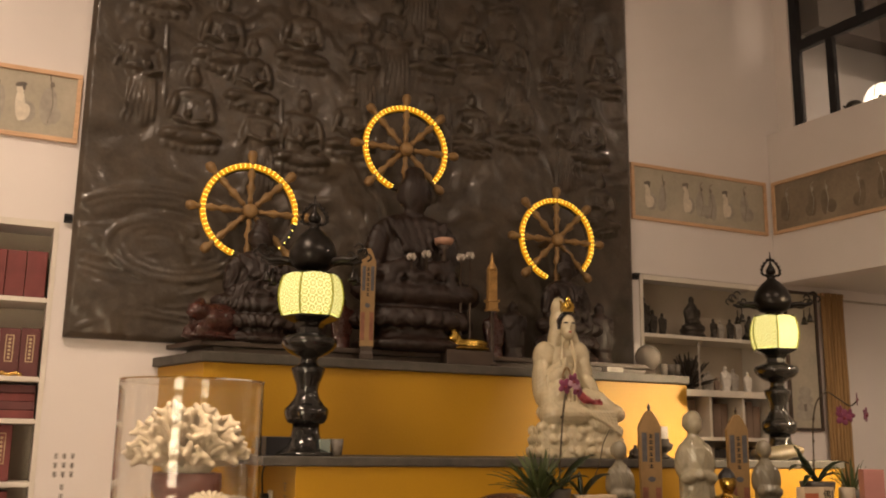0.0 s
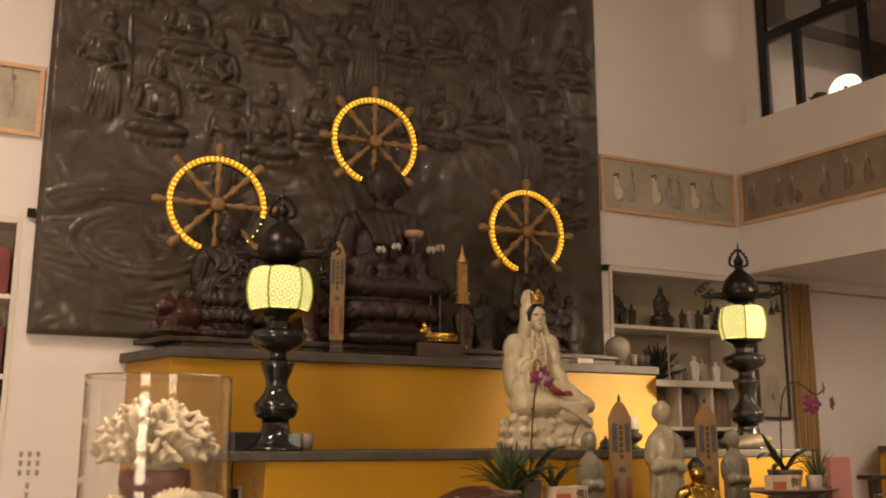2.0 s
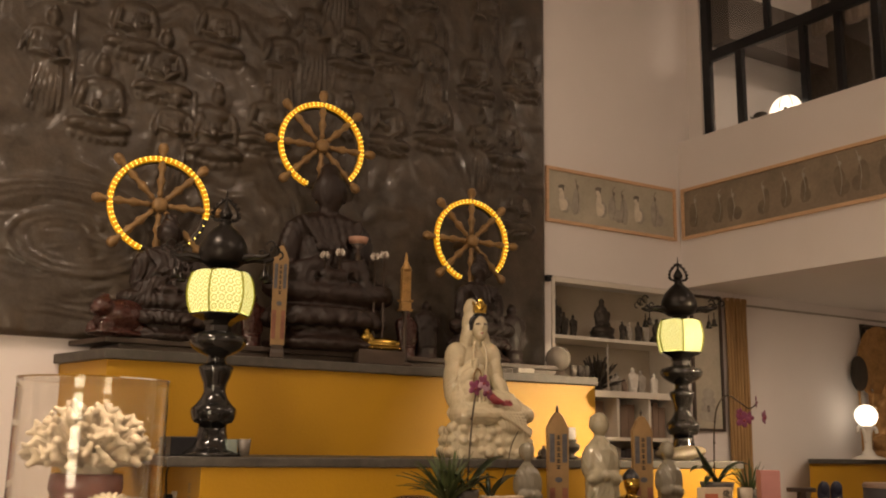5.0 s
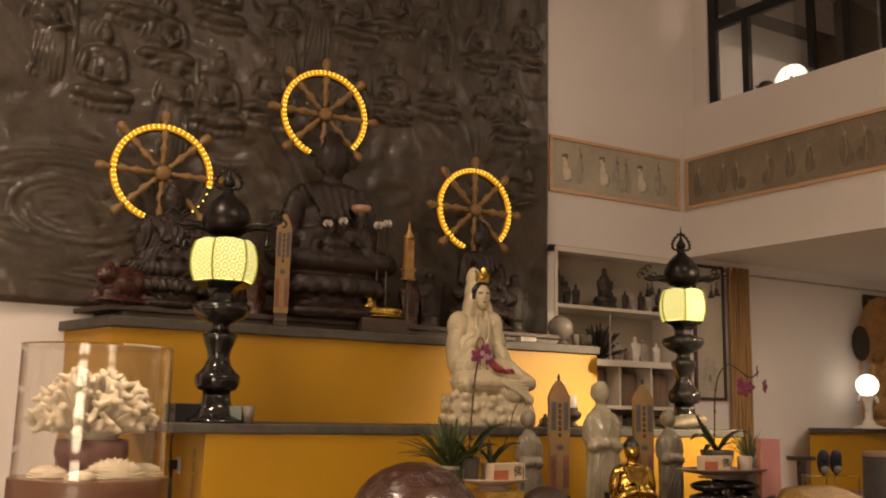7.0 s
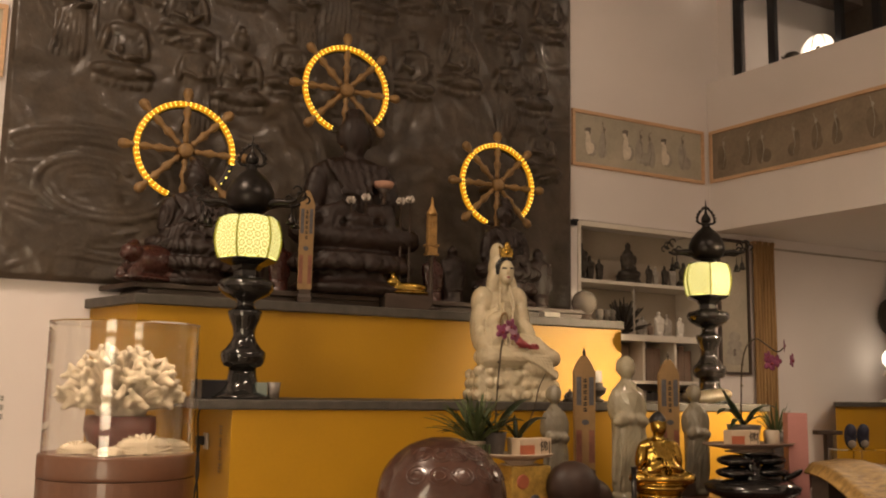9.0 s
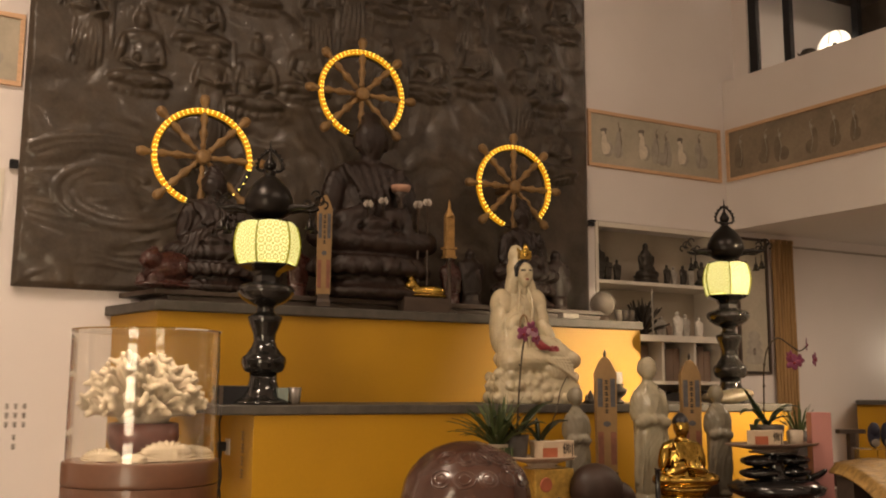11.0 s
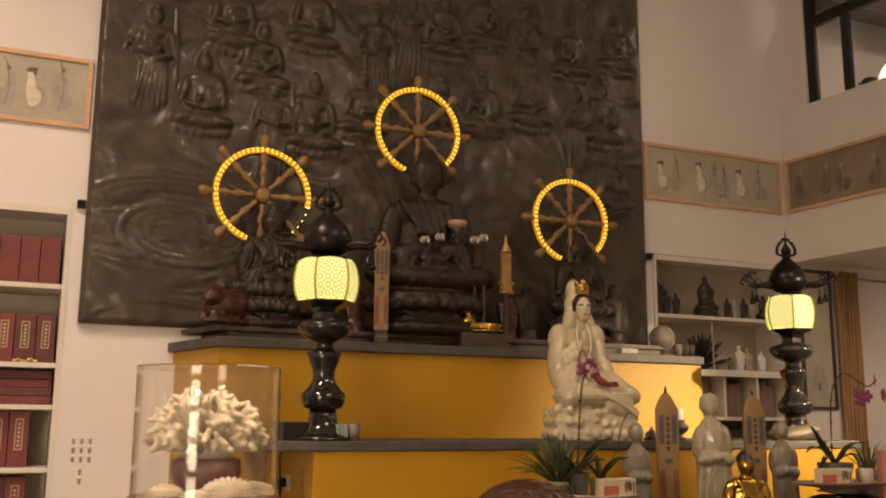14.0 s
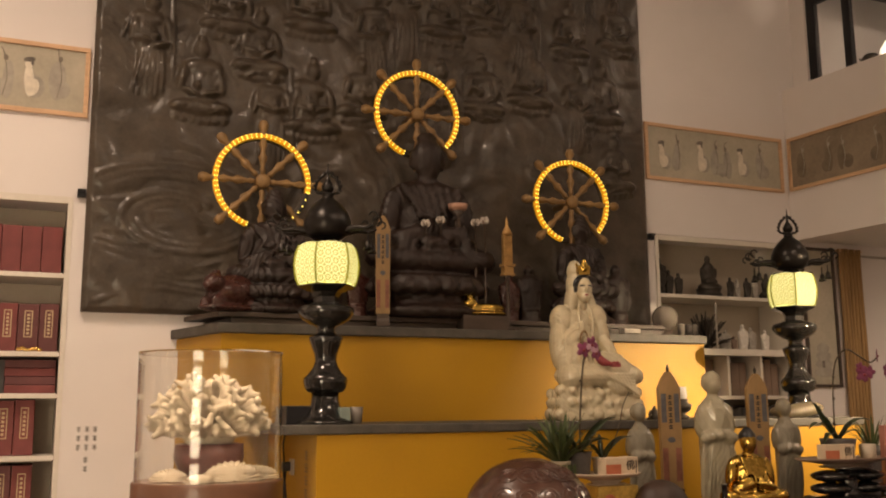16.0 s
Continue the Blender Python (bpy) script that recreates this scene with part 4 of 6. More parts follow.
part("gallery", b, M_OLDGILT, t, "gilt stepped block")
part("panel", box(-0.034, 0.034, -0.018, 0.018, 0.457, 0.66, 0.004), M_OLDGILT, t)
for x in (-0.022, 0.0, 0.022):
    part("carved_rib", box(x - 0.005, x + 0.005, -0.024, -0.0185, 0.475, 0.645, 0.002), M_OLDGILT, t)
part("spire", lathe([(0.040, 0.661), (0.034, 0.68), (0.018, 0.71), (0.010, 0.735), (0.012, 0.75), (0.002, 0.79)], 12), M_OLDGILT, t, smooth=True)

# glass lotus lamps and an offering dish before the middle statue
for x, z in ((2.40, 0.64), (2.51, 0.67), (2.77, 0.67), (2.84, 0.69)):
    t = thing("glass_lotus", pose(x, 5.84, 2.112), "small clear glass lotus on a slim dark stand", "glass ornament", "glass lotuses")
    part("stand", lathe([(0.035, 0), (0.035, 0.01), (0.008, 0.03), (0.008, z - 0.04), (0.02, z - 0.035)], 14), M_DARKWOOD, t, smooth=True)
    for ring, (n, rad, lift) in enumerate(((6, 0.022, 0.006), (5, 0.012, 0.022))):
        b = bmesh.new()
        for k in range(n):
            a = 360 / n * k + 20 * ring
            bm_ball(b, (rad * math.cos(math.radians(a)), rad * math.sin(math.radians(a)), z - 0.02 + lift), (0.014, 0.005, 0.020), (0, 32, a), 10, 6)
        part("petals", b, M_SILVER, t, "faceted clear petals", True)

# small gilt reclining figure on a pale base
b = bmesh.new()
bm_ball(b, (0.02, 0, 0.05), (0.13, 0.04, 0.035))
bm_ball(b, (-0.09, 0, 0.085), (0.05, 0.035, 0.045))
bm_ball(b, (-0.095, 0, 0.13), (0.028, 0.028, 0.032))
bm_ball(b, (0, 0, 0.015), (0.165, 0.06, 0.018))
statue("reclining_figure", b, M_GOLD, 0.008, "small gilt reclining figure on a low base", pose(2.80, 5.80, 2.13, 0, 0, -14), 2)
t = thing("display_block", pose(2.80, 5.80, 2.032), "low dark block under the gilt figure", "stand")
part("block", box(-0.17, 0.17, -0.055, 0.055, 0, 0.095, 0.004), M_DARKWOOD, t)

# crystal ball and glasses at the end of the upper altar
M_SMOKE = mat("hazy_crystal", (0.34, 0.30, 0.26), 0.12, var=0.05, bump=0.0, trans=0.55)
t = thing("crystal_ball", pose(4.36, 5.90, 2.032), "hazy crystal ball on a low dark stand", "crystal ball")
part("stand", lathe([(0.07, 0), (0.075, 0.012), (0.05, 0.022), (0.055, 0.04)], 24), M_DARKWOOD, t, smooth=True)
part("ball", bm_ball(bmesh.new(), (0, 0, 0.135), 0.098, u=32, v=20), M_SMOKE, t, smooth=True)
for x in (4.46, 4.525, 4.575):
    t = thing("drinking_glass", pose(x, 5.84, 2.032), "small clear glass cup on the altar slab", "glass", "glasses on the slab")
    part("cup", lathe([(0.0, 0.004), (0.026, 0.004), (0.033, 0.09), (0.030, 0.09), (0.024, 0.012), (0.0, 0.012)], 20, cap=False), M_SMOKE, t, smooth=True)
t = thing("offering_tray", pose(4.02, 5.78, 2.032), "pale low tray on the altar slab", "tray")
part("tray", box(-0.14, 0.0, -0.05, 0.02, 0, 0.035, 0.006), M_GREYSTONE, t)

# ---- lanterns on the lower ledge ----
M_GLAZE = mat("black_brown_glaze", (0.011, 0.010, 0.009), 0.13, var=0.3, scale=6, bump=0.03, bscale=20, coat=0.4)
M_IRON = mat("dark_bronze_iron", (0.02, 0.017, 0.015), 0.3, metal=0.6, var=0.3, scale=10, bump=0.08)
M_RIB = mat("olive_lantern_rib", (0.16, 0.15, 0.02), 0.5, var=0.1, bump=0.05, glow=(0.45, 0.40, 0.02), power=0.3)


def lace_glow():
    """Lit lantern paper with a printed lace of rosettes that lets less light through."""
    m = bpy.data.materials.new("lit_lace_paper")
    m.use_nodes = True
    nt = m.node_tree
    b = nt.nodes["Principled BSDF"]
    tc = nt.nodes.new("ShaderNodeTexCoord")
    sep = nt.nodes.new("ShaderNodeSeparateXYZ")
    nt.links.new(tc.outputs["UV"], sep.inputs[0])

    def math_node(op, a, c=None):
        n = nt.nodes.new("ShaderNodeMath")
        n.operation = op
        for i, v in enumerate((a, c)):
            if v is None:
                continue
            if isinstance(v, (int, float)):
                n.inputs[i].default_value = v
            else:
                nt.links.new(v, n.inputs[i])
        return n.outputs[0]

    def cell(axis, count):
        return math_node("SUBTRACT", math_node("FRACT", math_node("MULTIPLY", sep.outputs[axis], count)), 0.5)
    u, v = cell(0, 4.0), cell(1, 5.0)
    r = math_node("SQRT", math_node("ADD", math_node("MULTIPLY", u, u), math_node("MULTIPLY", v, v)))
    petals = math_node("ADD", r, math_node("MULTIPLY", math_node("SINE", math_node("MULTIPLY", math_node("ARCTAN2", u, v), 6.0)), 0.03))
    ring = math_node("LESS_THAN", math_node("ABSOLUTE", math_node("SUBTRACT", petals, 0.32)), 0.10)
    dot = math_node("LESS_THAN", math_node("ABSOLUTE", math_node("SUBTRACT", r, 0.11)), 0.03)
    corner = math_node("GREATER_THAN", r, 0.54)
    mask = math_node("MINIMUM", math_node("ADD", math_node("ADD", ring, dot), corner), 1.0)
    mix = nt.nodes.new("ShaderNodeMix")
    mix.data_type = "RGBA"
    nt.links.new(mask, mix.inputs["Factor"])
    mix.inputs["A"].default_value = (1.0, 0.90, 0.42, 1)
    mix.inputs["B"].default_value = (0.42, 0.35, 0.02, 1)
    b.inputs["Base Color"].default_value = (0.35, 0.32, 0.16, 1)
    b.inputs["Roughness"].default_value = 0.6
    nt.links.new(mix.outputs["Result"], b.inputs["Emission Color"])
    b.inputs["Emission Strength"].default_value = 0.84
    return m


M_LACE = lace_glow()


def lantern(m):
    t = thing("altar_lantern", m, "tall black glazed altar lantern with a lit yellow lace shade", "lantern", "altar lanterns")
    part("foot", lathe([(0.155, 0), (0.158, 0.012), (0.145, 0.022), (0.105, 0.05), (0.085, 0.085), (0.074, 0.13), (0.072, 0.168)], 40), M_GLAZE, t, smooth=True)
    part("stem", lathe([(0.072, 0.168), (0.098, 0.178), (0.112, 0.20), (0.119, 0.232), (0.116, 0.254), (0.095, 0.272), (0.068, 0.31), (0.057, 0.345),
                        (0.062, 0.385), (0.080, 0.43), (0.091, 0.465), (0.088, 0.478), (0.055, 0.49)], 40), M_GLAZE, t, smooth=True)
    part("bowl", lathe([(0.055, 0.49), (0.046, 0.515), (0.052, 0.535), (0.09, 0.55), (0.128, 0.575), (0.150, 0.605), (0.152, 0.625), (0.140, 0.645), (0.095, 0.658), (0.07, 0.67)], 40), M_GLAZE, t, smooth=True)
    part("neck", lathe([(0.07, 0.67), (0.068, 0.70), (0.085, 0.725), (0.13, 0.742), (0.158, 0.757), (0.158, 0.764)], 6, pose(0, 0, 0, 0, 0, 12)), M_GLAZE, t)
    prof = [(0.153, 0.765), (0.166, 0.80), (0.174, 0.84), (0.177, 0.878), (0.174, 0.915), (0.166, 0.955), (0.153, 0.99)]
    for k in range(6):
        a0, a1 = math.radians(12 + 60 * k), math.radians(72 + 60 * k)
        b = bmesh.new()
        uv = b.loops.layers.uv.new("UVMap")
        rows = []
        for j, (r, z) in enumerate(prof):
            p, q = Vector((r * math.cos(a0), r * math.sin(a0), z)), Vector((r * math.cos(a1), r * math.sin(a1), z))
            rows.append([b.verts.new(p.lerp(q, 0.035 + 0.93 * i / 6) * 1.0 + (p + q).normalized() * 0.010 * (1 - (2 * i / 6 - 1) ** 2) * Vector((1, 1, 0)).x) for i in range(7)])
        for j in range(6):
            for i in range(6):
                f = b.faces.new((rows[j][i], rows[j][i + 1], rows[j + 1][i + 1], rows[j + 1][i]))
                for l, (ui, vj) in zip(f.loops, ((i, j), (i + 1, j), (i + 1, j + 1), (i, j + 1))):
                    l[uv].uv = (ui / 6, vj / 6)
        part("shade_panel", b, M_LACE, t, "glowing yellow lace panel", True)
        part("rib", bm_tube(bmesh.new(), [(r * math.cos(a0), r * math.sin(a0), z) for r, z in prof], 0.006, 6), M_RIB, t, "thin olive rib")
    part("roof_base", lathe([(0.150, 0.992), (0.155, 1.0), (0.07, 1.012), (0.05, 1.03)], 6, pose(0, 0, 0, 0, 0, 12)), M_IRON, t)
    part("dome", lathe([(0.05, 1.03), (0.085, 1.035), (0.118, 1.06), (0.131, 1.10), (0.128, 1.14), (0.108, 1.19), (0.072, 1.235), (0.04, 1.262), (0.026, 1.28), (0.036, 1.29), (0.02, 1.302)], 36), M_IRON, t, smooth=True)
    fl = part("finial", lathe([(0.02, 1.30), (0.032, 1.315), (0.036, 1.335), (0.022, 1.36), (0.010, 1.38), (0.007, 1.42), (0.002, 1.475)], 14), M_IRON, t, smooth=True)
    b = bmesh.new()
    for s in (-1, 1):
        line = arc([(s * 0.03, 0, 1.295), (s * 0.062, 0, 1.305), (s * 0.064, 0, 1.345), (s * 0.042, 0, 1.385), (0, 0, 1.425)], 5)
        bm_tube(b, line, 0.008, 6)
        for p in line[::3]:
            bm_ball(b, (p.x + s * 0.006, 0, p.z + 0.004), 0.010, u=8, v=6)
    part("flame_ring", b, M_IRON, fl, "openwork flame ornament", True)
    for turn in (-25, 5, 155, 185):
        a = math.radians(turn)
        c, s = math.cos(a), math.sin(a)

        def at(r, z):
            return (r * c, r * s, z)
        b = bmesh.new()
        bm_tube(b, arc([at(0.11, 1.075), at(0.17, 1.085), at(0.23, 1.08), at(0.27, 1.095)]), [0.022 - 0.0007 * i for i in range(19)], 8)
        for zc, r0, rad in ((1.145, 0.272, 0.030), (1.10, 0.225, 0.022), (1.12, 0.300, 0.022)):
            bm_tube(b, [at(r0 + rad * (1 - 0.022 * i) * math.cos(-1.6 + i * 0.33), zc + rad * (1 - 0.022 * i) * math.sin(-1.6 + i * 0.33)) for i in range(15)], 0.0055, 6)
        arm = part("roof_arm", b, M_IRON, t, "scrolled iron arm", True)
        bell = bm_lathe(bmesh.new(), [(0.004, 1.055), (0.004, 1.01), (0.014, 1.0), (0.018, 0.975), (0.028, 0.955), (0.024, 0.955), (0.012, 0.985)], 14, Matrix.Translation(at(0.245, 0.0)))
        part("bell", bell, M_IRON, arm, "small hanging bell", True)
    return t


first = lantern(pose(4.945, 5.20, 1.437, 0, 0, -17.6))
copy_thing(first, pose(1.461, 4.98, 1.437, 0, 0, -18.6) @ Matrix.Diagonal((1, 1, 0.966, 1)))
for x, y in ((1.461, 4.98), (4.945, 5.20)):
    d = bpy.data.lights.new("lantern_bulb", "POINT")
    d.energy, d.color, d.shadow_soft_size = 1.6, (1.0, 0.88, 0.35), 0.06
    new("lantern_bulb", d).location = (x, y, 1.437 + 0.86)

# ---- white seated statue on the lower ledge ----
M_JADEWHITE = mat("creamy_white_jade", (0.52, 0.45, 0.31), 0.17, var=0.14, scale=7, bump=0.06, bscale=30, sss=0.25, coat=0.5)
M_HAIR = mat("black_painted_hair", (0.012, 0.011, 0.012), 0.35, var=0.2, bump=0.05)
M_RUBY = mat("dark_red_sceptre", (0.22, 0.03, 0.035), 0.35, var=0.2, scale=15, bump=0.05)


def white_statue():
    b = bmesh.new()
    rnd = random.Random(21)
    # rock seat
    for row, (z, w, d) in enumerate(((0.035, 0.255, 0.17), (0.105, 0.25, 0.16), (0.17, 0.245, 0.155))):
        for i in range(9):
            for y in (-d, 0.0, d):
                bm_ball(b, (-0.022 - w + 2 * w * i / 8 + rnd.uniform(-0.012, 0.012), y * 0.8 + rnd.uniform(-0.02, 0.02), z + rnd.uniform(-0.012, 0.012)),
                        (0.040, 0.050, 0.034), (rnd.uniform(-30, 30), rnd.uniform(-30, 30), 0), 10, 8)
    bm_box(b, -0.285, 0.235, -0.165, 0.165, 0.0, 0.18)
    # lap, raised knee and the robe falling over the rock
    bm_ball(b, (-0.06, -0.04, 0.27), (0.235, 0.18, 0.085))
    bm_ball(b, (0.10, -0.09, 0.31), (0.17, 0.11, 0.085), (0, 24, 0))
    bm_ball(b, (0.215, -0.11, 0.27), (0.075, 0.09, 0.055), (0, 20, 0))
    bm_ball(b, (-0.20, -0.09, 0.26), (0.085, 0.13, 0.085))
    bm_ball(b, (0.12, -0.15, 0.215), (0.11, 0.05, 0.07), (0, 12, 0))
    # torso, round shoulders
    bm_ball(b, (-0.115, 0.02, 0.43), (0.155, 0.12, 0.20))
    bm_ball(b, (-0.118, 0.02, 0.585), (0.160, 0.105, 0.105))
    bm_ball(b, (-0.225, 0.0, 0.61), (0.082, 0.092, 0.100))
    bm_ball(b, (0.002, 0.0, 0.615), (0.084, 0.088, 0.098))
    # sleeve with the raised forearm and hanging cuff
    bm_ball(b, (-0.248, -0.01, 0.47), (0.064, 0.10, 0.17))
    bm_ball(b, (-0.215, -0.06, 0.345), (0.065, 0.10, 0.13))
    bm_ball(b, (-0.165, -0.12, 0.49), (0.075, 0.045, 0.045), (0, -38, 0))
    bm_ball(b, (-0.122, -0.145, 0.555), (0.019, 0.019, 0.048), (0, 8, 0))
    bm_ball(b, (-0.165, -0.125, 0.40), (0.045, 0.05, 0.10))
    # other arm, down to the knee
    bm_ball(b, (0.032, -0.02, 0.53), (0.062, 0.08, 0.13), (0, -10, 0))
    bm_ball(b, (0.065, -0.07, 0.43), (0.05, 0.07, 0.10), (0, -28, 0))
    bm_ball(b, (0.125, -0.135, 0.365), (0.05, 0.035, 0.026), (0, 38, 0))
    # neck, oval face, tall hood
    bm_ball(b, (-0.083, -0.005, 0.71), (0.036, 0.042, 0.07))
    bm_ball(b, (-0.074, -0.040, 0.806), (0.058, 0.066, 0.074))
    bm_ball(b, (-0.072, -0.050, 0.762), (0.042, 0.052, 0.044))
    bm_ball(b, (-0.098, 0.035, 0.83), (0.082, 0.078, 0.115))
    bm_ball(b, (-0.115, 0.045, 0.925), (0.054, 0.055, 0.072))
    bm_ball(b, (-0.150, 0.02, 0.735), (0.046, 0.068, 0.125), (0, 8, 0))
    bm_ball(b, (-0.020, 0.02, 0.715), (0.040, 0.060, 0.105), (0, -16, 0))
    bm_ball(b, (-0.070, -0.106, 0.797), (0.0085, 0.013, 0.020))
    # crown
    bm_box(b, -0.112, -0.030, -0.060, 0.0, 0.885, 0.95)
    bm_ball(b, (-0.070, -0.052, 0.95), (0.024, 0.020, 0.042))
    # falling folds from the shoulders, and swags over the lap
    for i in range(8):
        x = -0.225 + 0.026 * i
        bm_tube(b, arc([(x * 0.75 - 0.03, -0.085, 0.60 - 0.012 * abs(i - 4)), (x - 0.01, -0.125, 0.47), (x, -0.155, 0.33), (x * 1.05, -0.18, 0.22)]), 0.008 + 0.003 * (i % 2), 6)
    for i in range(7):
        bm_tube(b, arc([(-0.17 + 0.03 * i, -0.165, 0.32), (0.0 + 0.025 * i, -0.20, 0.275 - 0.012 * i), (0.20 + 0.008 * i, -0.185, 0.27 - 0.022 * i)]), 0.009, 6)
    for s in (-1, 1):
        bm_tube(b, arc([(-0.085 + s * 0.03, -0.06, 0.71), (-0.085 + s * 0.045, -0.115, 0.61), (-0.085 + s * 0.03, -0.135, 0.50), (-0.08, -0.14, 0.44)]), 0.010, 6)
    # sceptre across the lap
    bm_tube(b, arc([(-0.05, -0.185, 0.395), (0.0, -0.21, 0.345), (0.06, -0.215, 0.335), (0.10, -0.20, 0.345)]), [0.015 + 0.013 * math.sin(i * 0.33) for i in range(19)], 8)

    def pick(x, y, z):
        if z > 0.892 and y < 0.004 and -0.116 < x < -0.026:
            return 1
        if 0.76 < z < 0.90 and -0.145 < x < 0.0:
            e = ((x + 0.073) / 0.052) ** 2 + ((z - 0.790) / 0.080) ** 2
            if e > 1.0 and y < 0.0 and z > 0.785 and ((x + 0.074) / 0.078) ** 2 + ((z - 0.80) / 0.098) ** 2 < 1.0:
                return 2
        if y < -0.190 and 0.315 < z < 0.41 and -0.075 < x < 0.115:
            return 3
        if y < -0.07 and abs(z - 0.818) < 0.005 and (abs(x + 0.098) < 0.015 or abs(x + 0.044) < 0.015):
            return 2
        if y < -0.07 and abs(z - 0.762) < 0.005 and abs(x + 0.070) < 0.012:
            return 3
        return 0
    statue("seated_white_statue", b, M_JADEWHITE, 0.0052, "creamy white stone seated statue with gilt crown on a rock base", pose(3.222, 5.09, 1.437, 0, 0, -18) @ Matrix.Diagonal((0.92, 0.95, 1, 1)), 1, 0.0010,
           slots=(M_GOLD, M_HAIR, M_RUBY), pick=pick)


white_statue()
t = thing("prayer_beads", pose(3.22, 5.09, 1.437, 0, 0, -18) @ pose(-0.108, -0.168, 0.0), "loop of brown prayer beads hanging from the white statue", "beads")
b = bmesh.new()
for i in range(26):
    a = i * 2 * math.pi / 26
    bm_ball(b, (0.024 * math.sin(a), -0.012, 0.47 + 0.062 * math.cos(a)), 0.0068, u=8, v=6)
bm_tube(b, [(0, -0.012, 0.408), (0.004, -0.014, 0.36)], 0.004, 6)
part("beads", b, M_WHEELWOOD, t, smooth=True)

# small things on the ledge
t = thing("power_box", pose(1.335, 5.05, 1.437), "flat black electrical box on the ledge", "box")
part("case", box(-0.085, 0.085, -0.08, 0.08, 0, 0.098, 0.006), M_METALDARK, t)
for z in (0.05, 0.07):
    part("lead", bm_tube(bmesh.new(), arc([(-0.085, 0, z), (-0.105, -0.02, z + 0.005), (-0.12, 0.02, z - 0.01)]), 0.004, 6), M_CABLE, t)
M_CUPGLASS = mat("pale_green_glass", (0.42, 0.52, 0.48), 0.08, var=0.05, bump=0.0, trans=0.6)
t = thing("votive_cups", pose(1.575, 4.90, 1.437), "pale green square glass votive holder on the ledge", "votive holder")
b = box(-0.065, -0.008, -0.03, 0.03, 0.0, 0.088, 0.004)
part("holder", b, M_CUPGLASS, t)
part("cup", lathe([(0.0, 0.004), (0.028, 0.004), (0.036, 0.09), (0.033, 0.09), (0.026, 0.012), (0.0, 0.012)], 20, pose(0.035, 0, 0), False), M_SMOKE, t, smooth=True)
part("wax", lathe([(0.0, 0.013), (0.024, 0.013), (0.028, 0.05), (0, 0.05)], 16, pose(0.035, 0, 0), False), M_PORCELAIN, t)
for x, y, h in ((3.53, 4.93, 0.085), (3.565, 5.02, 0.06)):
    statue("small_figurine", figure(bmesh.new(), True, h, 1.3), M_BRONZE, 0.005, "tiny dark bronze figurine on the ledge", pose(x, y, 1.437), 1, group="ledge figurines")
t = thing("bronze_vessel", pose(3.80, 5.02, 1.437), "dark bronze censer with a pale candle holder", "censer")
part("body", lathe([(0.045, 0), (0.05, 0.015), (0.025, 0.03), (0.06, 0.06), (0.068, 0.09), (0.04, 0.105), (0.05, 0.125)], 24), M_BRONZE, t, smooth=True)
part("holder", lathe([(0.035, 0.126), (0.04, 0.145), (0.036, 0.20), (0.032, 0.20), (0.03, 0.15)], 20, cap=False), M_PORCELAIN, t, smooth=True)
# pale leaf-shaped stone and dry orchids at the foot of the far lantern
t = thing("scholar_stone", pose(4.70, 4.95, 1.437), "pale veined leaf-shaped stone lying on the ledge", "stone")
b = bmesh.new()
bm_ball(b, (0, 0, 0.045), (0.20, 0.08, 0.05), (0, -8, 0))
bm_ball(b, (0.10, 0, 0.055), (0.10, 0.06, 0.04), (0, -8, 0))
bm_ball(b, (-0.12, 0.02, 0.04), (0.10, 0.07, 0.04))
part("stone", b, mat("veined_brown_stone", (0.10, 0.08, 0.05), 0.5, var=0.4, scale=12, bump=0.2, bscale=50), t, smooth=True)

# ---- coral in its glass case ----
M_STANDBROWN = mat("reddish_brown_lacquer", (0.125, 0.056, 0.030), 0.38, var=0.16, scale=3, bump=0.05, bscale=40, coat=0.3)
M_CORAL = mat("white_coral", (0.46, 0.385, 0.275), 0.7, var=0.1, scale=14, bump=0.25, bscale=90)
M_POTBROWN = mat("dark_brown_pot", (0.12, 0.04, 0.03), 0.35, var=0.25, scale=7, bump=0.1)
M_ACRYL = mat("clear_acrylic", (0.97, 0.97, 0.95), 0.015, var=0.0, bump=0.0, trans=1.0, ior=1.49)


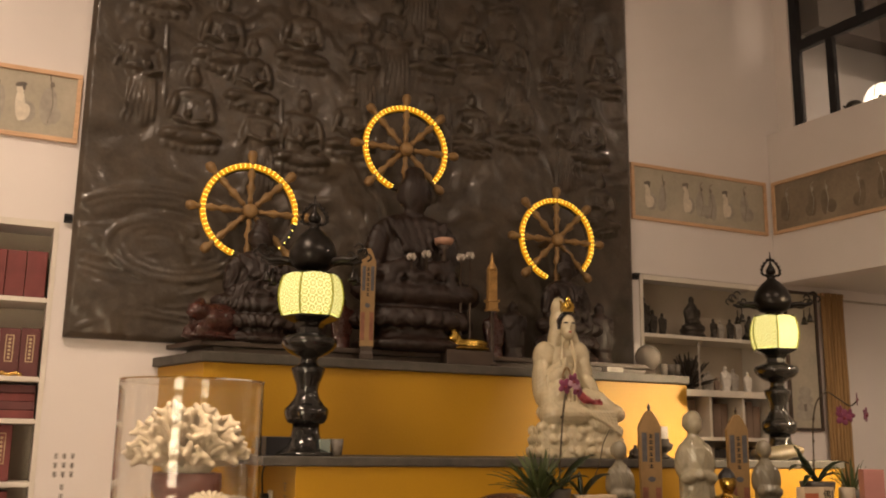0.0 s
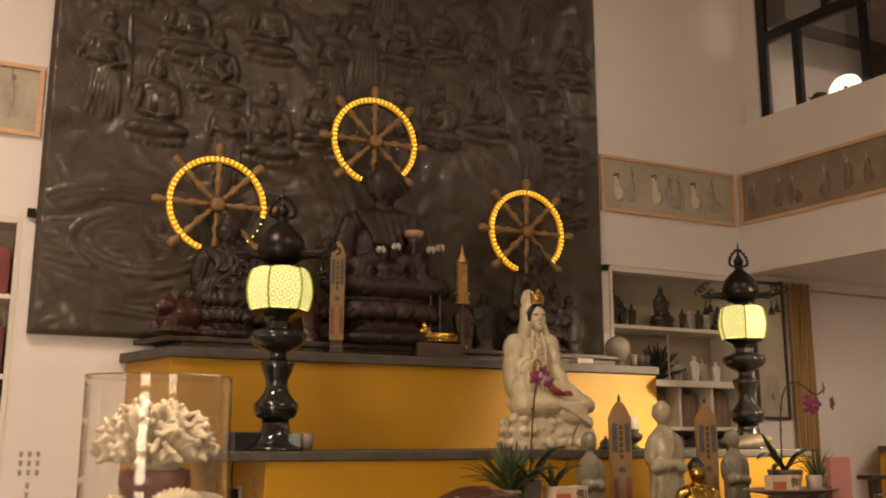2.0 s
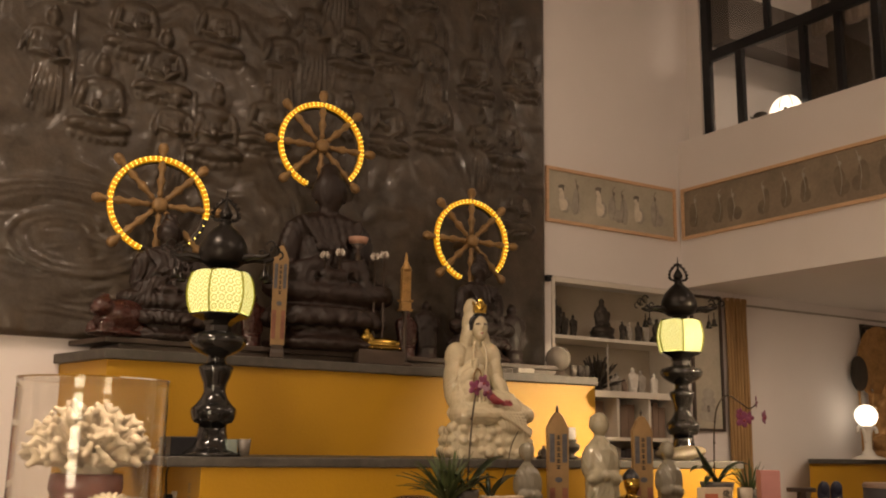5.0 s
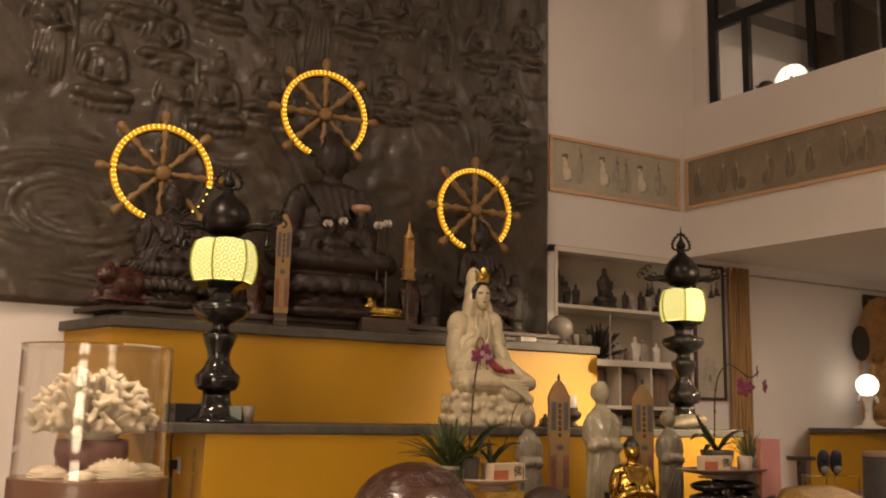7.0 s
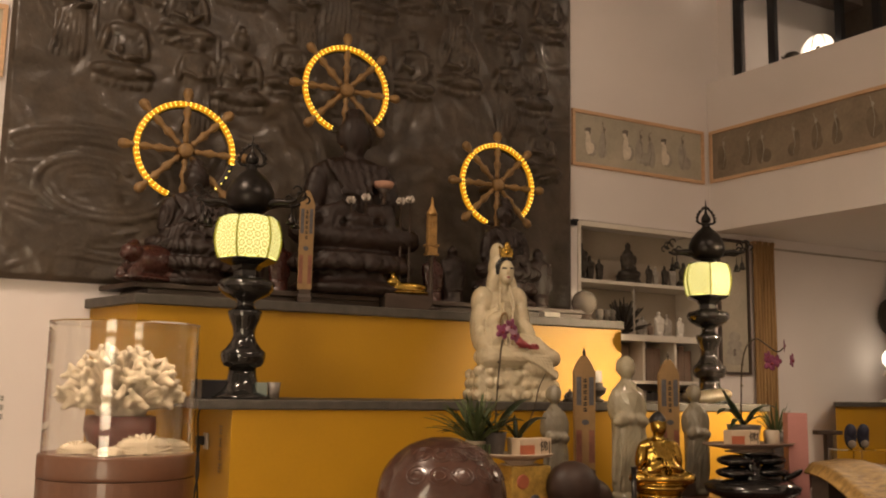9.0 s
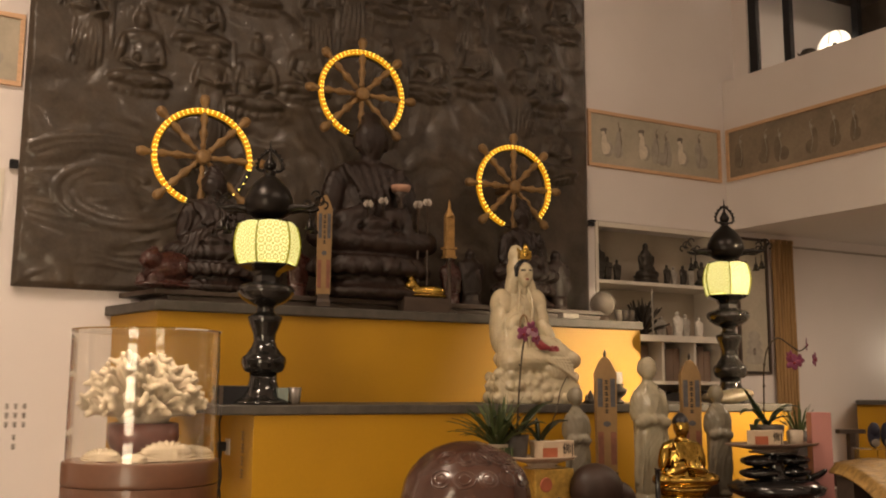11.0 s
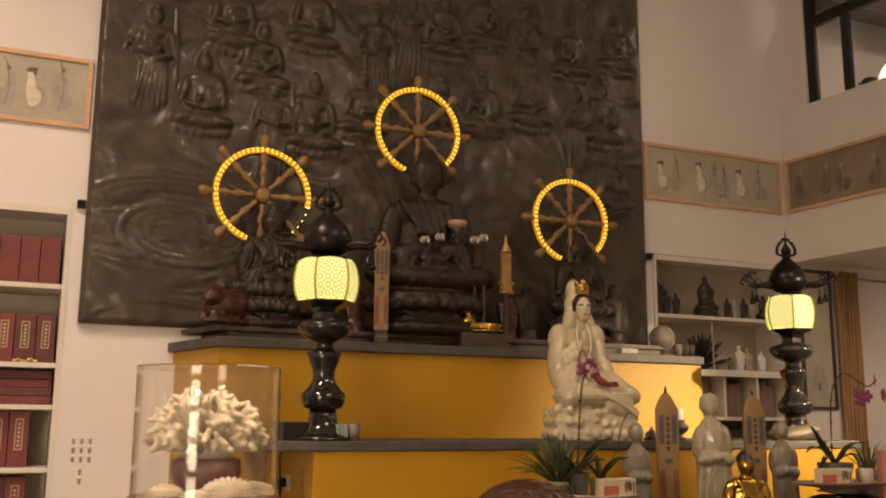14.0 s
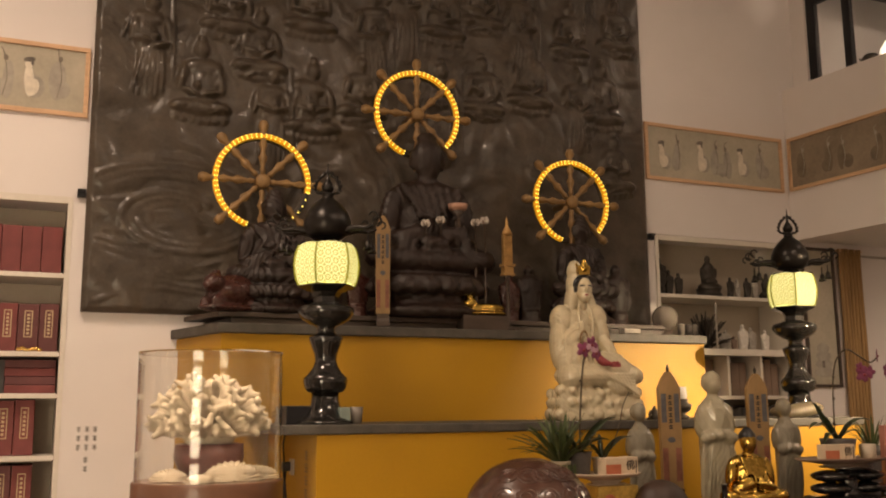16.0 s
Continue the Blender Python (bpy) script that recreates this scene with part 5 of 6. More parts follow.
def coral_case():
    cx, cy, z = 0.82, 4.75, 1.19
    t = thing("round_pedestal", pose(cx, cy, 0), "reddish-brown lacquered round pedestal on the floor", "pedestal")
    part("drum", lathe([(0.335, 0.0), (0.345, 0.03), (0.352, 0.10), (0.352, 1.08)], 64), M_STANDBROWN, t, smooth=False)
    part("rim", lathe([(0.350, 1.083), (0.353, 1.086), (0.354, 1.10), (0.354, 1.180), (0.350, 1.187), (0.34, 1.19)], 64), M_STANDBROWN, t, smooth=True)
    t = thing("glass_case", pose(cx, cy, z), "clear acrylic cylinder case over the coral", "display case")
    side = part("cylinder", lathe([(0.342, 0.001), (0.342, 0.003), (0.342, 0.31), (0.342, 0.590), (0.342, 0.592), (0.336, 0.592), (0.336, 0.590), (0.336, 0.31), (0.336, 0.003), (0.336, 0.001), (0.342, 0.001)], 128, cap=False), M_ACRYL, t, smooth=True)
    lid = part("lid", lathe([(0.0, 0.593), (0.344, 0.593), (0.344, 0.600), (0.0, 0.600)], 96, cap=False), M_ACRYL, t)
    side.visible_shadow = lid.visible_shadow = False
    rnd = random.Random(9)
    t = thing("coral", pose(cx, cy, z), "large white branching coral in a brown pot", "coral")
    part("pot", lathe([(0.11, 0.002), (0.13, 0.02), (0.165, 0.10), (0.16, 0.165), (0.14, 0.17), (0.12, 0.15)], 32), M_POTBROWN, t, "dark brown glazed pot", True)
    b = bmesh.new()
    bm_ball(b, (0, 0, 0.22), (0.13, 0.12, 0.10))

    def knob(a, e, w0, w1):
        d = (e - a).normalized()
        bm_tube(b, [a, a.lerp(e, 0.6), e, e + d * w1 * 0.6, e + d * w1 * 0.95], [w0, (w0 + w1) / 2, w1, w1 * 0.8, w1 * 0.3], 8)
    count = 104
    for k in range(count):
        zz = 1.0 - 1.40 * (k + 0.5) / count
        a = k * 2.39996 + rnd.uniform(-0.2, 0.2)
        rr = math.sqrt(max(0, 1 - zz * zz))
        d = Vector((rr * math.cos(a), rr * math.sin(a), zz))
        reach = rnd.uniform(0.80, 1.0)
        tip = Vector((d.x * 0.275 * reach, d.y * 0.26 * reach, 0.265 + d.z * (0.225 if d.z > 0 else 0.13) * reach))
        base = Vector((tip.x * 0.35, tip.y * 0.35, 0.20 + 0.25 * (tip.z - 0.20)))
        w = rnd.uniform(0.018, 0.024)
        knob(base, tip, w * 0.8, w)
        out = (tip - base).normalized()
        side_dir = out.cross(Vector((rnd.uniform(-1, 1), rnd.uniform(-1, 1), rnd.uniform(-1, 1)))).normalized()
        for sign in (-1, 1) if rnd.random() < 0.7 else (1,):
            knob(tip - out * 0.012, tip + (out * 0.6 + side_dir * sign * 0.9) * rnd.uniform(0.026, 0.040), w * 0.85, w * 0.68)
    branches = part("branching_growth", b, M_CORAL, t, "creamy white stubby coral branches", True)
    skin = branches.modifiers.new("skin", "REMESH")
    skin.mode, skin.voxel_size, skin.use_smooth_shade = "VOXEL", 0.006, True
    soft = branches.modifiers.new("soften", "SMOOTH")
    soft.factor, soft.iterations = 0.5, 2
    bake(branches)
    branches.data.polygons.foreach_set("use_smooth", [True] * len(branches.data.polygons))
    # shells round the foot
    for x, y, r, k in ((-0.20, -0.13, 0.09, 1.0), (0.07, -0.24, 0.14, 1.0), (0.20, -0.12, 0.11, 0.9), (-0.08, -0.28, 0.07, 0.8)):
        t = thing("seashell", pose(cx + x, cy + y, z + 0.001, 0, 0, rnd.uniform(-20, 20)), "ribbed white seashell at the foot of the coral", "shell", "shells in the case")
        b = bmesh.new()
        rows = []
        for i in range(29):
            a = math.pi * i / 28
            rib = 1 + 0.07 * math.cos(i * math.pi)
            rows.append([b.verts.new((r * u * rib * math.cos(a), -0.02 + 0.045 * u * u, r * 0.75 * k * math.sin(u * 1.45) * math.sin(a) * rib * 0.85 + 0.003)) for u in (0.05, 0.3, 0.6, 0.85, 1.0)])
        for p, q in zip(rows, rows[1:]):
            for j in range(4):
                b.faces.new((p[j], q[j], q[j + 1], p[j + 1]))
        bm_ball(b, (0, 0.02, r * 0.28), (r * 0.85, 0.035, r * 0.30), u=16, v=8)
        part("shell", b, M_CORAL, t)


coral_case()

# socket, plug and flex on the end of the lower altar
t = thing("wall_socket", pose(1.373, 5.30, 1.16), "white wall socket with a black plug and hanging flex", "socket")
part("plate", box(-0.008, 0, -0.045, 0.045, 0, 0.088, 0.003), M_PORCELAIN, t)
part("plug", box(-0.05, -0.009, 0.005, 0.055, 0.02, 0.07, 0.006), M_CABLE, t)
part("flex", bm_tube(bmesh.new(), arc([(-0.04, 0.03, 0.07), (-0.045, 0.03, 0.18), (-0.03, 0.02, 0.235)]), 0.005, 6), M_CABLE, t)
part("flex", bm_tube(bmesh.new(), arc([(-0.03, 0.03, 0.02), (-0.035, 0.05, -0.12), (-0.03, 0.02, -0.25), (-0.035, 0.045, -0.45)]), 0.006, 6), M_CABLE, t)
part("flex", bm_tube(bmesh.new(), arc([(-0.04, 0.04, 0.02), (-0.035, 0.0, -0.12), (-0.04, 0.045, -0.25), (-0.035, 0.0, -0.45)]), 0.006, 6), M_CABLE, t)

# faint lettering down the end of the lower altar
t = thing("altar_inscription", pose(1.374, 5.02, 1.06), "column of faint dark lettering on the altar end", "lettering")
for k in range(4):
    b = bmesh.new()
    for j in range(3):
        bm_box(b, -0.001, 0, -0.03, 0.03, 0.065 * k + 0.018 * j, 0.065 * k + 0.018 * j + 0.007)
    bm_box(b, -0.0015, 0, -0.005, 0.005, 0.065 * k - 0.004, 0.065 * k + 0.047)
    part("character_bar", b, M_WHEELWOOD, t)

# ---- offering table in front of the altar ----
M_TABLEWOOD = mat("dark_red_table_wood", (0.10, 0.035, 0.022), 0.3, var=0.25, scale=3, bump=0.1, bscale=40, stretch=(1, 8, 8), coat=0.3)


def table(x0, x1, y0, y1, top, label):
    t = thing("offering_table", pose(0, 0, 0), label, "table")
    part("tabletop", box(x0, x1, y0, y1, top - 0.04, top, 0.006), M_TABLEWOOD, t)
    for x in (x0 + 0.06, x1 - 0.06):
        for y in (y0 + 0.06, y1 - 0.06):
            part("leg", box(x - 0.035, x + 0.035, y - 0.035, y + 0.035, 0.0, top - 0.041, 0.004), M_TABLEWOOD, t)
    for y in (y0 + 0.04, y1 - 0.06):
        part("apron", box(x0 + 0.1, x1 - 0.1, y, y + 0.02, top - 0.16, top - 0.041), M_TABLEWOOD, t)


TOP = 0.92
table(2.25, 4.95, 3.25, 4.62, TOP, "long dark red wooden offering table before the altar")

# wooden fish drum
M_FISH = mat("dark_brown_carved_lacquer", (0.055, 0.024, 0.016), 0.25, var=0.3, scale=6, bump=0.2, bscale=24, coat=0.5)


def wooden_fish(m, r, label):
    """A great round slit drum: bulging body with carved scale rows, mouth slit and looped handle."""
    n, k = 96, 64
    b = bmesh.new()
    rings = []
    for j in range(k + 1):
        v = math.pi * j / k
        row = []
        for i in range(n):
            u = 2 * math.pi * i / n
            x, y, z = math.sin(v) * math.cos(u), math.sin(v) * math.sin(u), math.cos(v)
            rr = 1.0
            if z > -0.25:
                rr += 0.012 * (abs(math.sin(6 * u)) ** 0.5) * (abs(math.sin(7 * v)) ** 0.5) * math.sin(v) ** 0.5
                rr += 0.010 * noise.noise(Vector((x * 5, y * 5, z * 5)))
            if z < -0.30 and abs(z + 0.42) < 0.06:
                rr -= 0.10
            row.append(b.verts.new((r * 1.03 * rr * x, r * rr * y, r * 0.92 * (rr * z + 1.0))))
        rings.append(row)
    for p, q in zip(rings, rings[1:]):
        for i in range(n):
            b.faces.new((p[i], q[i], q[(i + 1) % n], p[(i + 1) % n]))
    bmesh.ops.remove_doubles(b, verts=b.verts, dist=0.0004)
    t = thing("wooden_fish", m, label, "wooden drum")
    part("body", b, M_FISH, t, smooth=True)
    rnd = random.Random(5)
    for c in range(14):
        a, e = -2.5 + 0.38 * (c % 7) + rnd.uniform(-0.08, 0.08), 0.45 + 0.40 * (c // 7)
        ctr = Vector((math.cos(a) * math.cos(e), math.sin(a) * math.cos(e), math.sin(e)))
        tx, tz = Vector((-math.sin(a), math.cos(a), 0)), Vector((-math.cos(a) * math.sin(e), -math.sin(a) * math.sin(e), math.cos(e)))
        loops = bmesh.new()
        for w in (1.0, 0.55):
            loop = []
            for i in range(19):
                q = i * 2 * math.pi / 18
                p = (ctr + (tx * math.cos(q) * 0.16 + tz * math.sin(q) * 0.15) * w).normalized() * 1.003
                loop.append((r * 1.03 * p.x, r * p.y, r * 0.92 * (p.z + 1.0)))
            bm_tube(loops, loop, 0.0045, 5, False)
        part("carved_scale", loops, M_FISH, t, smooth=True)
    part("cushion", lathe([(r * 0.55, -0.09), (r * 0.72, -0.06), (r * 0.74, -0.02), (r * 0.5, 0.03)], 40), M_RUBY, t, "dark red ring cushion", True)


wooden_fish(pose(1.83, 3.42, 0.86), 0.25, "large carved dark brown wooden fish drum on a cushion")
t = thing("drum_stand", pose(1.83, 3.42, 0), "low round dark wooden stand under the fish drum", "stand")
part("top", lathe([(0.24, 0.735), (0.25, 0.75), (0.25, 0.765), (0.2, 0.769)], 32), M_DARKWOOD, t)
for k in range(4):
    part("leg", bm_box(bmesh.new(), 0.17 * math.cos(k * 1.5708 + 0.785) - 0.022, 0.17 * math.cos(k * 1.5708 + 0.785) + 0.022, 0.17 * math.sin(k * 1.5708 + 0.785) - 0.022, 0.17 * math.sin(k * 1.5708 + 0.785) + 0.022, 0, 0.734), M_DARKWOOD, t)
# padded striker head leaning beside it
t = thing("drum_striker", pose(2.80, 3.86, TOP), "dark brown padded drum striker resting on the table", "striker")
b = bmesh.new()
bm_ball(b, (-0.02, 0, 0.13), (0.14, 0.11, 0.125), (0, 14, 0), 24, 16)
bm_ball(b, (0.10, 0, 0.10), (0.10, 0.08, 0.07), (0, 18, 0), 20, 12)
part("head", b, mat("dark_brown_leather", (0.035, 0.019, 0.013), 0.5, var=0.3, scale=9, bump=0.15), t, smooth=True)
part("handle", bm_tube(bmesh.new(), [(0.14, 0, 0.08), (0.32, 0.02, 0.02), (0.40, 0.02, 0.014)], 0.014, 10), M_DARKWOOD, t)

# ---- plants, plates and cards ----
M_LEAF = mat("dark_orchid_leaf", (0.022, 0.036, 0.015), 0.35, var=0.3, scale=8, bump=0.1, bscale=60, stretch=(1, 1, 1))
M_GRASS = mat("spiky_green_leaf", (0.060, 0.082, 0.028), 0.5, var=0.35, scale=12, bump=0.05)
M_STEM = mat("dark_flower_stem", (0.05, 0.035, 0.018), 0.5, var=0.2, bump=0.05)
M_PETAL = mat("purple_orchid_petal", (0.20, 0.045, 0.10), 0.5, var=0.35, scale=25, bump=0.05)
M_PETALPALE = mat("pale_lilac_petal", (0.42, 0.25, 0.32), 0.5, var=0.3, scale=25, bump=0.05)
M_POTGREY = mat("grey_ceramic_pot", (0.10, 0.09, 0.085), 0.5, var=0.2, scale=10, bump=0.1)
M_POTCREAM = mat("cream_ceramic_pot", (0.45, 0.38, 0.29), 0.4, var=0.15, scale=10, bump=0.05)
M_CARDRED = mat("orange_red_card", (0.46, 0.14, 0.07), 0.6, var=0.12, scale=15, bump=0.0)
M_CARD = mat("cream_card", (0.60, 0.48, 0.34), 0.65, var=0.08, scale=15, bump=0.0)
M_PLATE = mat("cream_glazed_plate", (0.55, 0.44, 0.33), 0.25, var=0.08, scale=9, bump=0.0, coat=0.4)


def blade(b, base, tip, w, droop, n=7, cup=0.25):
    """A leaf: a tapered, folded ribbon with thickness, from base to tip."""
    base, tip = Vector(base), Vector(tip)
    d = tip - base
    side = d.cross(Vector((0, 0, 1)))
    side = side.normalized() if side.length > 1e-4 else Vector((1, 0, 0))
    rows = []
    for i in range(n + 1):
        t = i / n
        c = base + d * t + Vector((0, 0, droop * 4 * t * (1 - t)))
        ww = w * (math.sin(math.pi * min(1, 0.12 + 0.88 * t)) ** 0.7) + 0.0006
        rows.append([b.verts.new(c + side * ww + Vector((0, 0, ww * cup))), b.verts.new(c), b.verts.new(c - side * ww + Vector((0, 0, ww * cup))), b.verts.new(c - Vector((0, 0, 0.0025 + 0.02 * ww)))])
    for p, q in zip(rows, rows[1:]):
        for j in range(4):
            b.faces.new((p[j], q[j], q[(j + 1) % 4], p[(j + 1) % 4]))
    b.faces.new(rows[0][::-1])
    b.faces.new(rows[-1])


def word(text, m, size, material, parent, name="lettering"):
    c = bpy.data.curves.new("text", "FONT")
    c.body, c.size, c.extrude, c.align_x, c.align_y = text, size, 0.0008, "CENTER", "CENTER"
    o = new("text", c)
    bpy.context.view_layer.update()
    me = bpy.data.meshes.new_from_object(o.evaluated_get(bpy.context.evaluated_depsgraph_get()))
    bpy.data.objects.remove(o)
    me.materials.clear()
    me.materials.append(material)
    ob = new(name, me)
    ob.parent = parent
    ob.matrix_basis = m
    return ob


def plate(m, rx, ry, label, tall, glaze=None):
    t = thing("offering_plate", m, label, "plate", "offering plates")
    s = Matrix.Diagonal((rx, ry, 1, 1))
    part("dish", bm_lathe(bmesh.new(), [(0.55, 0.0), (0.62, 0.004), (0.9, 0.016), (1.0, 0.026), (0.99, 0.031), (0.85, 0.022), (0.5, 0.014)], 40, s), glaze or M_PLATE, t, smooth=True)
    part("foot", bm_lathe(bmesh.new(), [(0.5, -tall), (0.55, -tall * 0.7), (0.35, -0.02), (0.5, 0.0)], 32, s), glaze or M_PLATE, t, smooth=True)
    return t


def card_box(m, label):
    t = thing("card_box", m, label, "box", "lettered boxes")
    part("carton", box(-0.085, 0.04, -0.035, 0.035, 0, 0.088, 0.003), M_CARD, t)
    part("band", box(-0.086, 0.0, -0.0365, -0.034, 0.004, 0.058), M_CARDRED, t, "orange-red printed band")
    part("panel", box(0.041, 0.10, -0.036, 0.034, 0, 0.09, 0.002), M_CARD, t, "cream lettered panel")
    word("佛", pose(0.055, -0.0375, 0.05, 90, 0, 0), 0.052, M_BLACKINK, t)
    part("stripe", box(0.086, 0.091, -0.0375, -0.035, 0.012, 0.075), M_BLACKINK, t)
    return t


def pot(m, r, h, material, label, category="plant pot"):
    t = thing("plant_pot", m, label, category)
    part("pot", lathe([(r * 0.72, 0), (r * 0.78, 0.005), (r * 0.98, h * 0.9), (r, h), (r * 0.9, h), (r * 0.86, h * 0.86), (0.002, h * 0.86)], 28), material, t, smooth=True)
    return t


rnd = random.Random(14)
# left group: gilt carton, plate, spiky plant, orchid with purple blooms
M_GILTCARD = mat("yellow_gilt_brocade", (0.55, 0.36, 0.08), 0.4, metal=0.3, var=0.3, scale=25, bump=0.3, bscale=50)
t = thing("gilt_carton", pose(2.56, 3.97, TOP), "yellow gilt brocade carton standing on the table", "box")
part("carton", box(-0.10, 0.12, -0.07, 0.07, 0, 0.232, 0.008), M_GILTCARD, t)
part("rosette", lathe([(0, 0), (0.035, 0), (0.03, 0.004), (0, 0.005)], 16, pose(-0.04, -0.0705, 0.16, 90)), M_CARDRED, t)
part("rosette", lathe([(0, 0), (0.03, 0), (0.025, 0.004), (0, 0.005)], 16, pose(0.03, -0.0705, 0.07, 90)), M_BLUEGREY, t)
plate(pose(2.545, 3.97, TOP + 0.258), 0.185, 0.12, "cream plate carrying potted plants and cards", 0.025)
p0 = TOP + 0.258 + 0.014
t = pot(pose(2.335, 4.03, p0 - 0.006), 0.05, 0.08, M_POTCREAM, "spiky green spider plant in a small pale pot", "potted plant")
for k in range(85):
    a = rnd.uniform(0, 6.283)
    L, e = rnd.uniform(0.13, 0.28), rnd.uniform(0.15, 1.5)
    b = bmesh.new()
    base = Vector((0.012 * math.cos(a), 0.012 * math.sin(a), 0.06))
    blade(b, base, base + Vector((L * math.cos(a) * math.cos(e), L * math.sin(a) * math.cos(e), L * math.sin(e) + 0.02)), rnd.uniform(0.006, 0.010), 0.03 * math.cos(e), 6)
    part("leaf", b, M_GRASS, t)
t = thing("bamboo_stalks", pose(2.335, 3.955, p0), "cluster of short pale green bamboo stalks", "plant")
for k in range(5):
    part("stalk", lathe([(0.007, 0), (0.0075, 0.02), (0.0065, 0.022), (0.007, 0.045), (0.006, 0.06)], 10, pose(0.016 * (k - 2), 0.008 * (k % 2), 0)), M_GRASS, t)
t = pot(pose(2.435, 4.02, p0), 0.058, 0.115, M_POTGREY, "dark grey pot with broad-leaved orchid and purple blooms", "potted orchid")
for tip, w, dr in (((0.20, -0.01, 0.275), 0.042, 0.035), ((-0.14, 0.0, 0.20), 0.028, 0.03), ((0.13, -0.06, 0.17), 0.034, 0.03), ((-0.05, 0.1, 0.22), 0.022, 0.02)):
    b = bmesh.new()
    blade(b, (0, 0, 0.10), tip, w, dr, 10)
    part("leaf", b, M_LEAF, t, smooth=True)
stem = arc([(0, 0, 0.10), (0.008, 0, 0.25), (0.022, 0, 0.42), (0.042, 0, 0.56), (0.075, -0.01, 0.61)])
part("stem", bm_tube(bmesh.new(), stem, 0.0048, 8), M_STEM, t)
for z in (0.2, 0.33, 0.45):
    part("stem_node", bm_ball(bmesh.new(), (0.012 + 0.03 * (z - 0.2), 0, z), (0.009, 0.008, 0.007), u=8, v=6), M_STEM, t)


def bloom(parent, c, r, face, seed, material=None):
    g = random.Random(seed)
    for k in range(5):
        a = 2 * math.pi * k / 5 + g.uniform(-0.15, 0.15)
        b = bmesh.new()
        v = Vector((math.cos(a), -0.25, math.sin(a)))
        bm_ball(b, (0, 0, 0), (r * 0.62, r * 0.10, r * 0.42), (0, -math.degrees(a), 0), 10, 6)
        for q in b.verts:
            q.co = Matrix.Rotation(face, 3, "Z") @ (q.co + v * r * 0.55) + Vector(c)
        part("petal", b, material or (M_PETAL if g.random() < 0.7 else M_PETALPALE), parent, smooth=True)
    part("blossom_lip", bm_ball(bmesh.new(), (c[0], c[1] - r * 0.3, c[2] - r * 0.15), (r * 0.2, r * 0.25, r * 0.2), u=8, v=6), M_RUBY, parent, smooth=True)


for i, c in enumerate(((0.03, -0.01, 0.60), (0.072, -0.02, 0.625), (0.10, -0.01, 0.585))):
    bloom(t, c, 0.036, 0.2 * i, 30 + i)
t = pot(pose(2.565, 4.03, p0 - 0.004), 0.05, 0.09, M_POTCREAM, "low pot with two broad dark orchid leaves", "potted orchid")
for tip, w, dr in (((0.16, -0.02, 0.185), 0.042, 0.03), ((-0.09, 0.02, 0.16), 0.036, 0.02), ((0.02, 0.05, 0.2), 0.012, 0.01)):
    b = bmesh.new()
    blade(b, (0, 0, 0.075), tip, w, dr, 10)
    part("leaf", b, M_LEAF, t, smooth=True)
part("stem", bm_tube(bmesh.new(), arc([(0.02, 0, 0.08), (0.10, 0.0, 0.22), (0.13, 0, 0.33), (0.17, 0, 0.40)]), 0.003, 6), M_STEM, t)
card_box(pose(2.58, 3.93, p0, 0, 0, 4), "cream and orange-red carton lettered in black on the plate")

# jade and gilt statues on the table
M_JADE = mat("pale_green_jade", (0.34, 0.305, 0.215), 0.10, var=0.2, scale=7, bump=0.05, bscale=20, sss=0.3, coat=0.8)
M_JADEGREY = mat("grey_green_jade", (0.21, 0.19, 0.14), 0.18, var=0.2, scale=6, bump=0.05, bscale=20, sss=0.2, coat=0.4)


def robed(h, w=1.0):
    """A standing figure in a long straight robe: round head, sloping shoulders, joined sleeves, hanging hems."""
    b = bmesh.new()
    bm_lathe(b, [(0.135, 0), (0.15, 0.015), (0.15, 0.035), (0.12, 0.055), (0.13, 0.09), (0.122, 0.30), (0.125, 0.52), (0.135, 0.66), (0.125, 0.74), (0.08, 0.795), (0.045, 0.825), (0.04, 0.86)], 28,
             Matrix.Diagonal((h * w, h * 0.78, h, 1)))
    bm_ball(b, (0, -0.008 * h, 0.915 * h), (0.062 * h, 0.066 * h, 0.085 * h))
    bm_ball(b, (0, 0.02 * h, 0.92 * h), (0.070 * h, 0.062 * h, 0.075 * h))
    for s in (-1, 1):
        bm_ball(b, (s * 0.105 * h * w, -0.01 * h, 0.66 * h), (0.050 * h, 0.07 * h, 0.12 * h), (0, s * -7, 0))
        bm_ball(b, (s * 0.075 * h * w, -0.075 * h, 0.55 * h), (0.085 * h * w, 0.045 * h, 0.045 * h), (0, s * 16, 0))
        bm_tube(b, arc([(s * 0.10 * h * w, -0.06 * h, 0.55 * h), (s * 0.125 * h * w, -0.05 * h, 0.40 * h), (s * 0.13 * h * w, -0.04 * h, 0.22 * h), (s * 0.12 * h * w, -0.03 * h, 0.12 * h)]), 0.022 * h, 8)
        bm_tube(b, arc([(s * 0.05 * h * w, -0.06 * h, 0.80 * h), (s * 0.03 * h * w, -0.10 * h, 0.68 * h), (0, -0.105 * h, 0.60 * h)]), 0.009 * h, 6)
    bm_ball(b, (0, -0.11 * h, 0.56 * h), (0.03 * h, 0.025 * h, 0.035 * h))
    for i in range(7):
        x = (i - 3) * 0.032 * h * w
        bm_tube(b, arc([(x * 0.7, -0.085 * h, 0.50 * h), (x, -0.092 * h, 0.30 * h), (x * 1.15, -0.085 * h, 0.06 * h)]), 0.008 * h, 6)
    return b


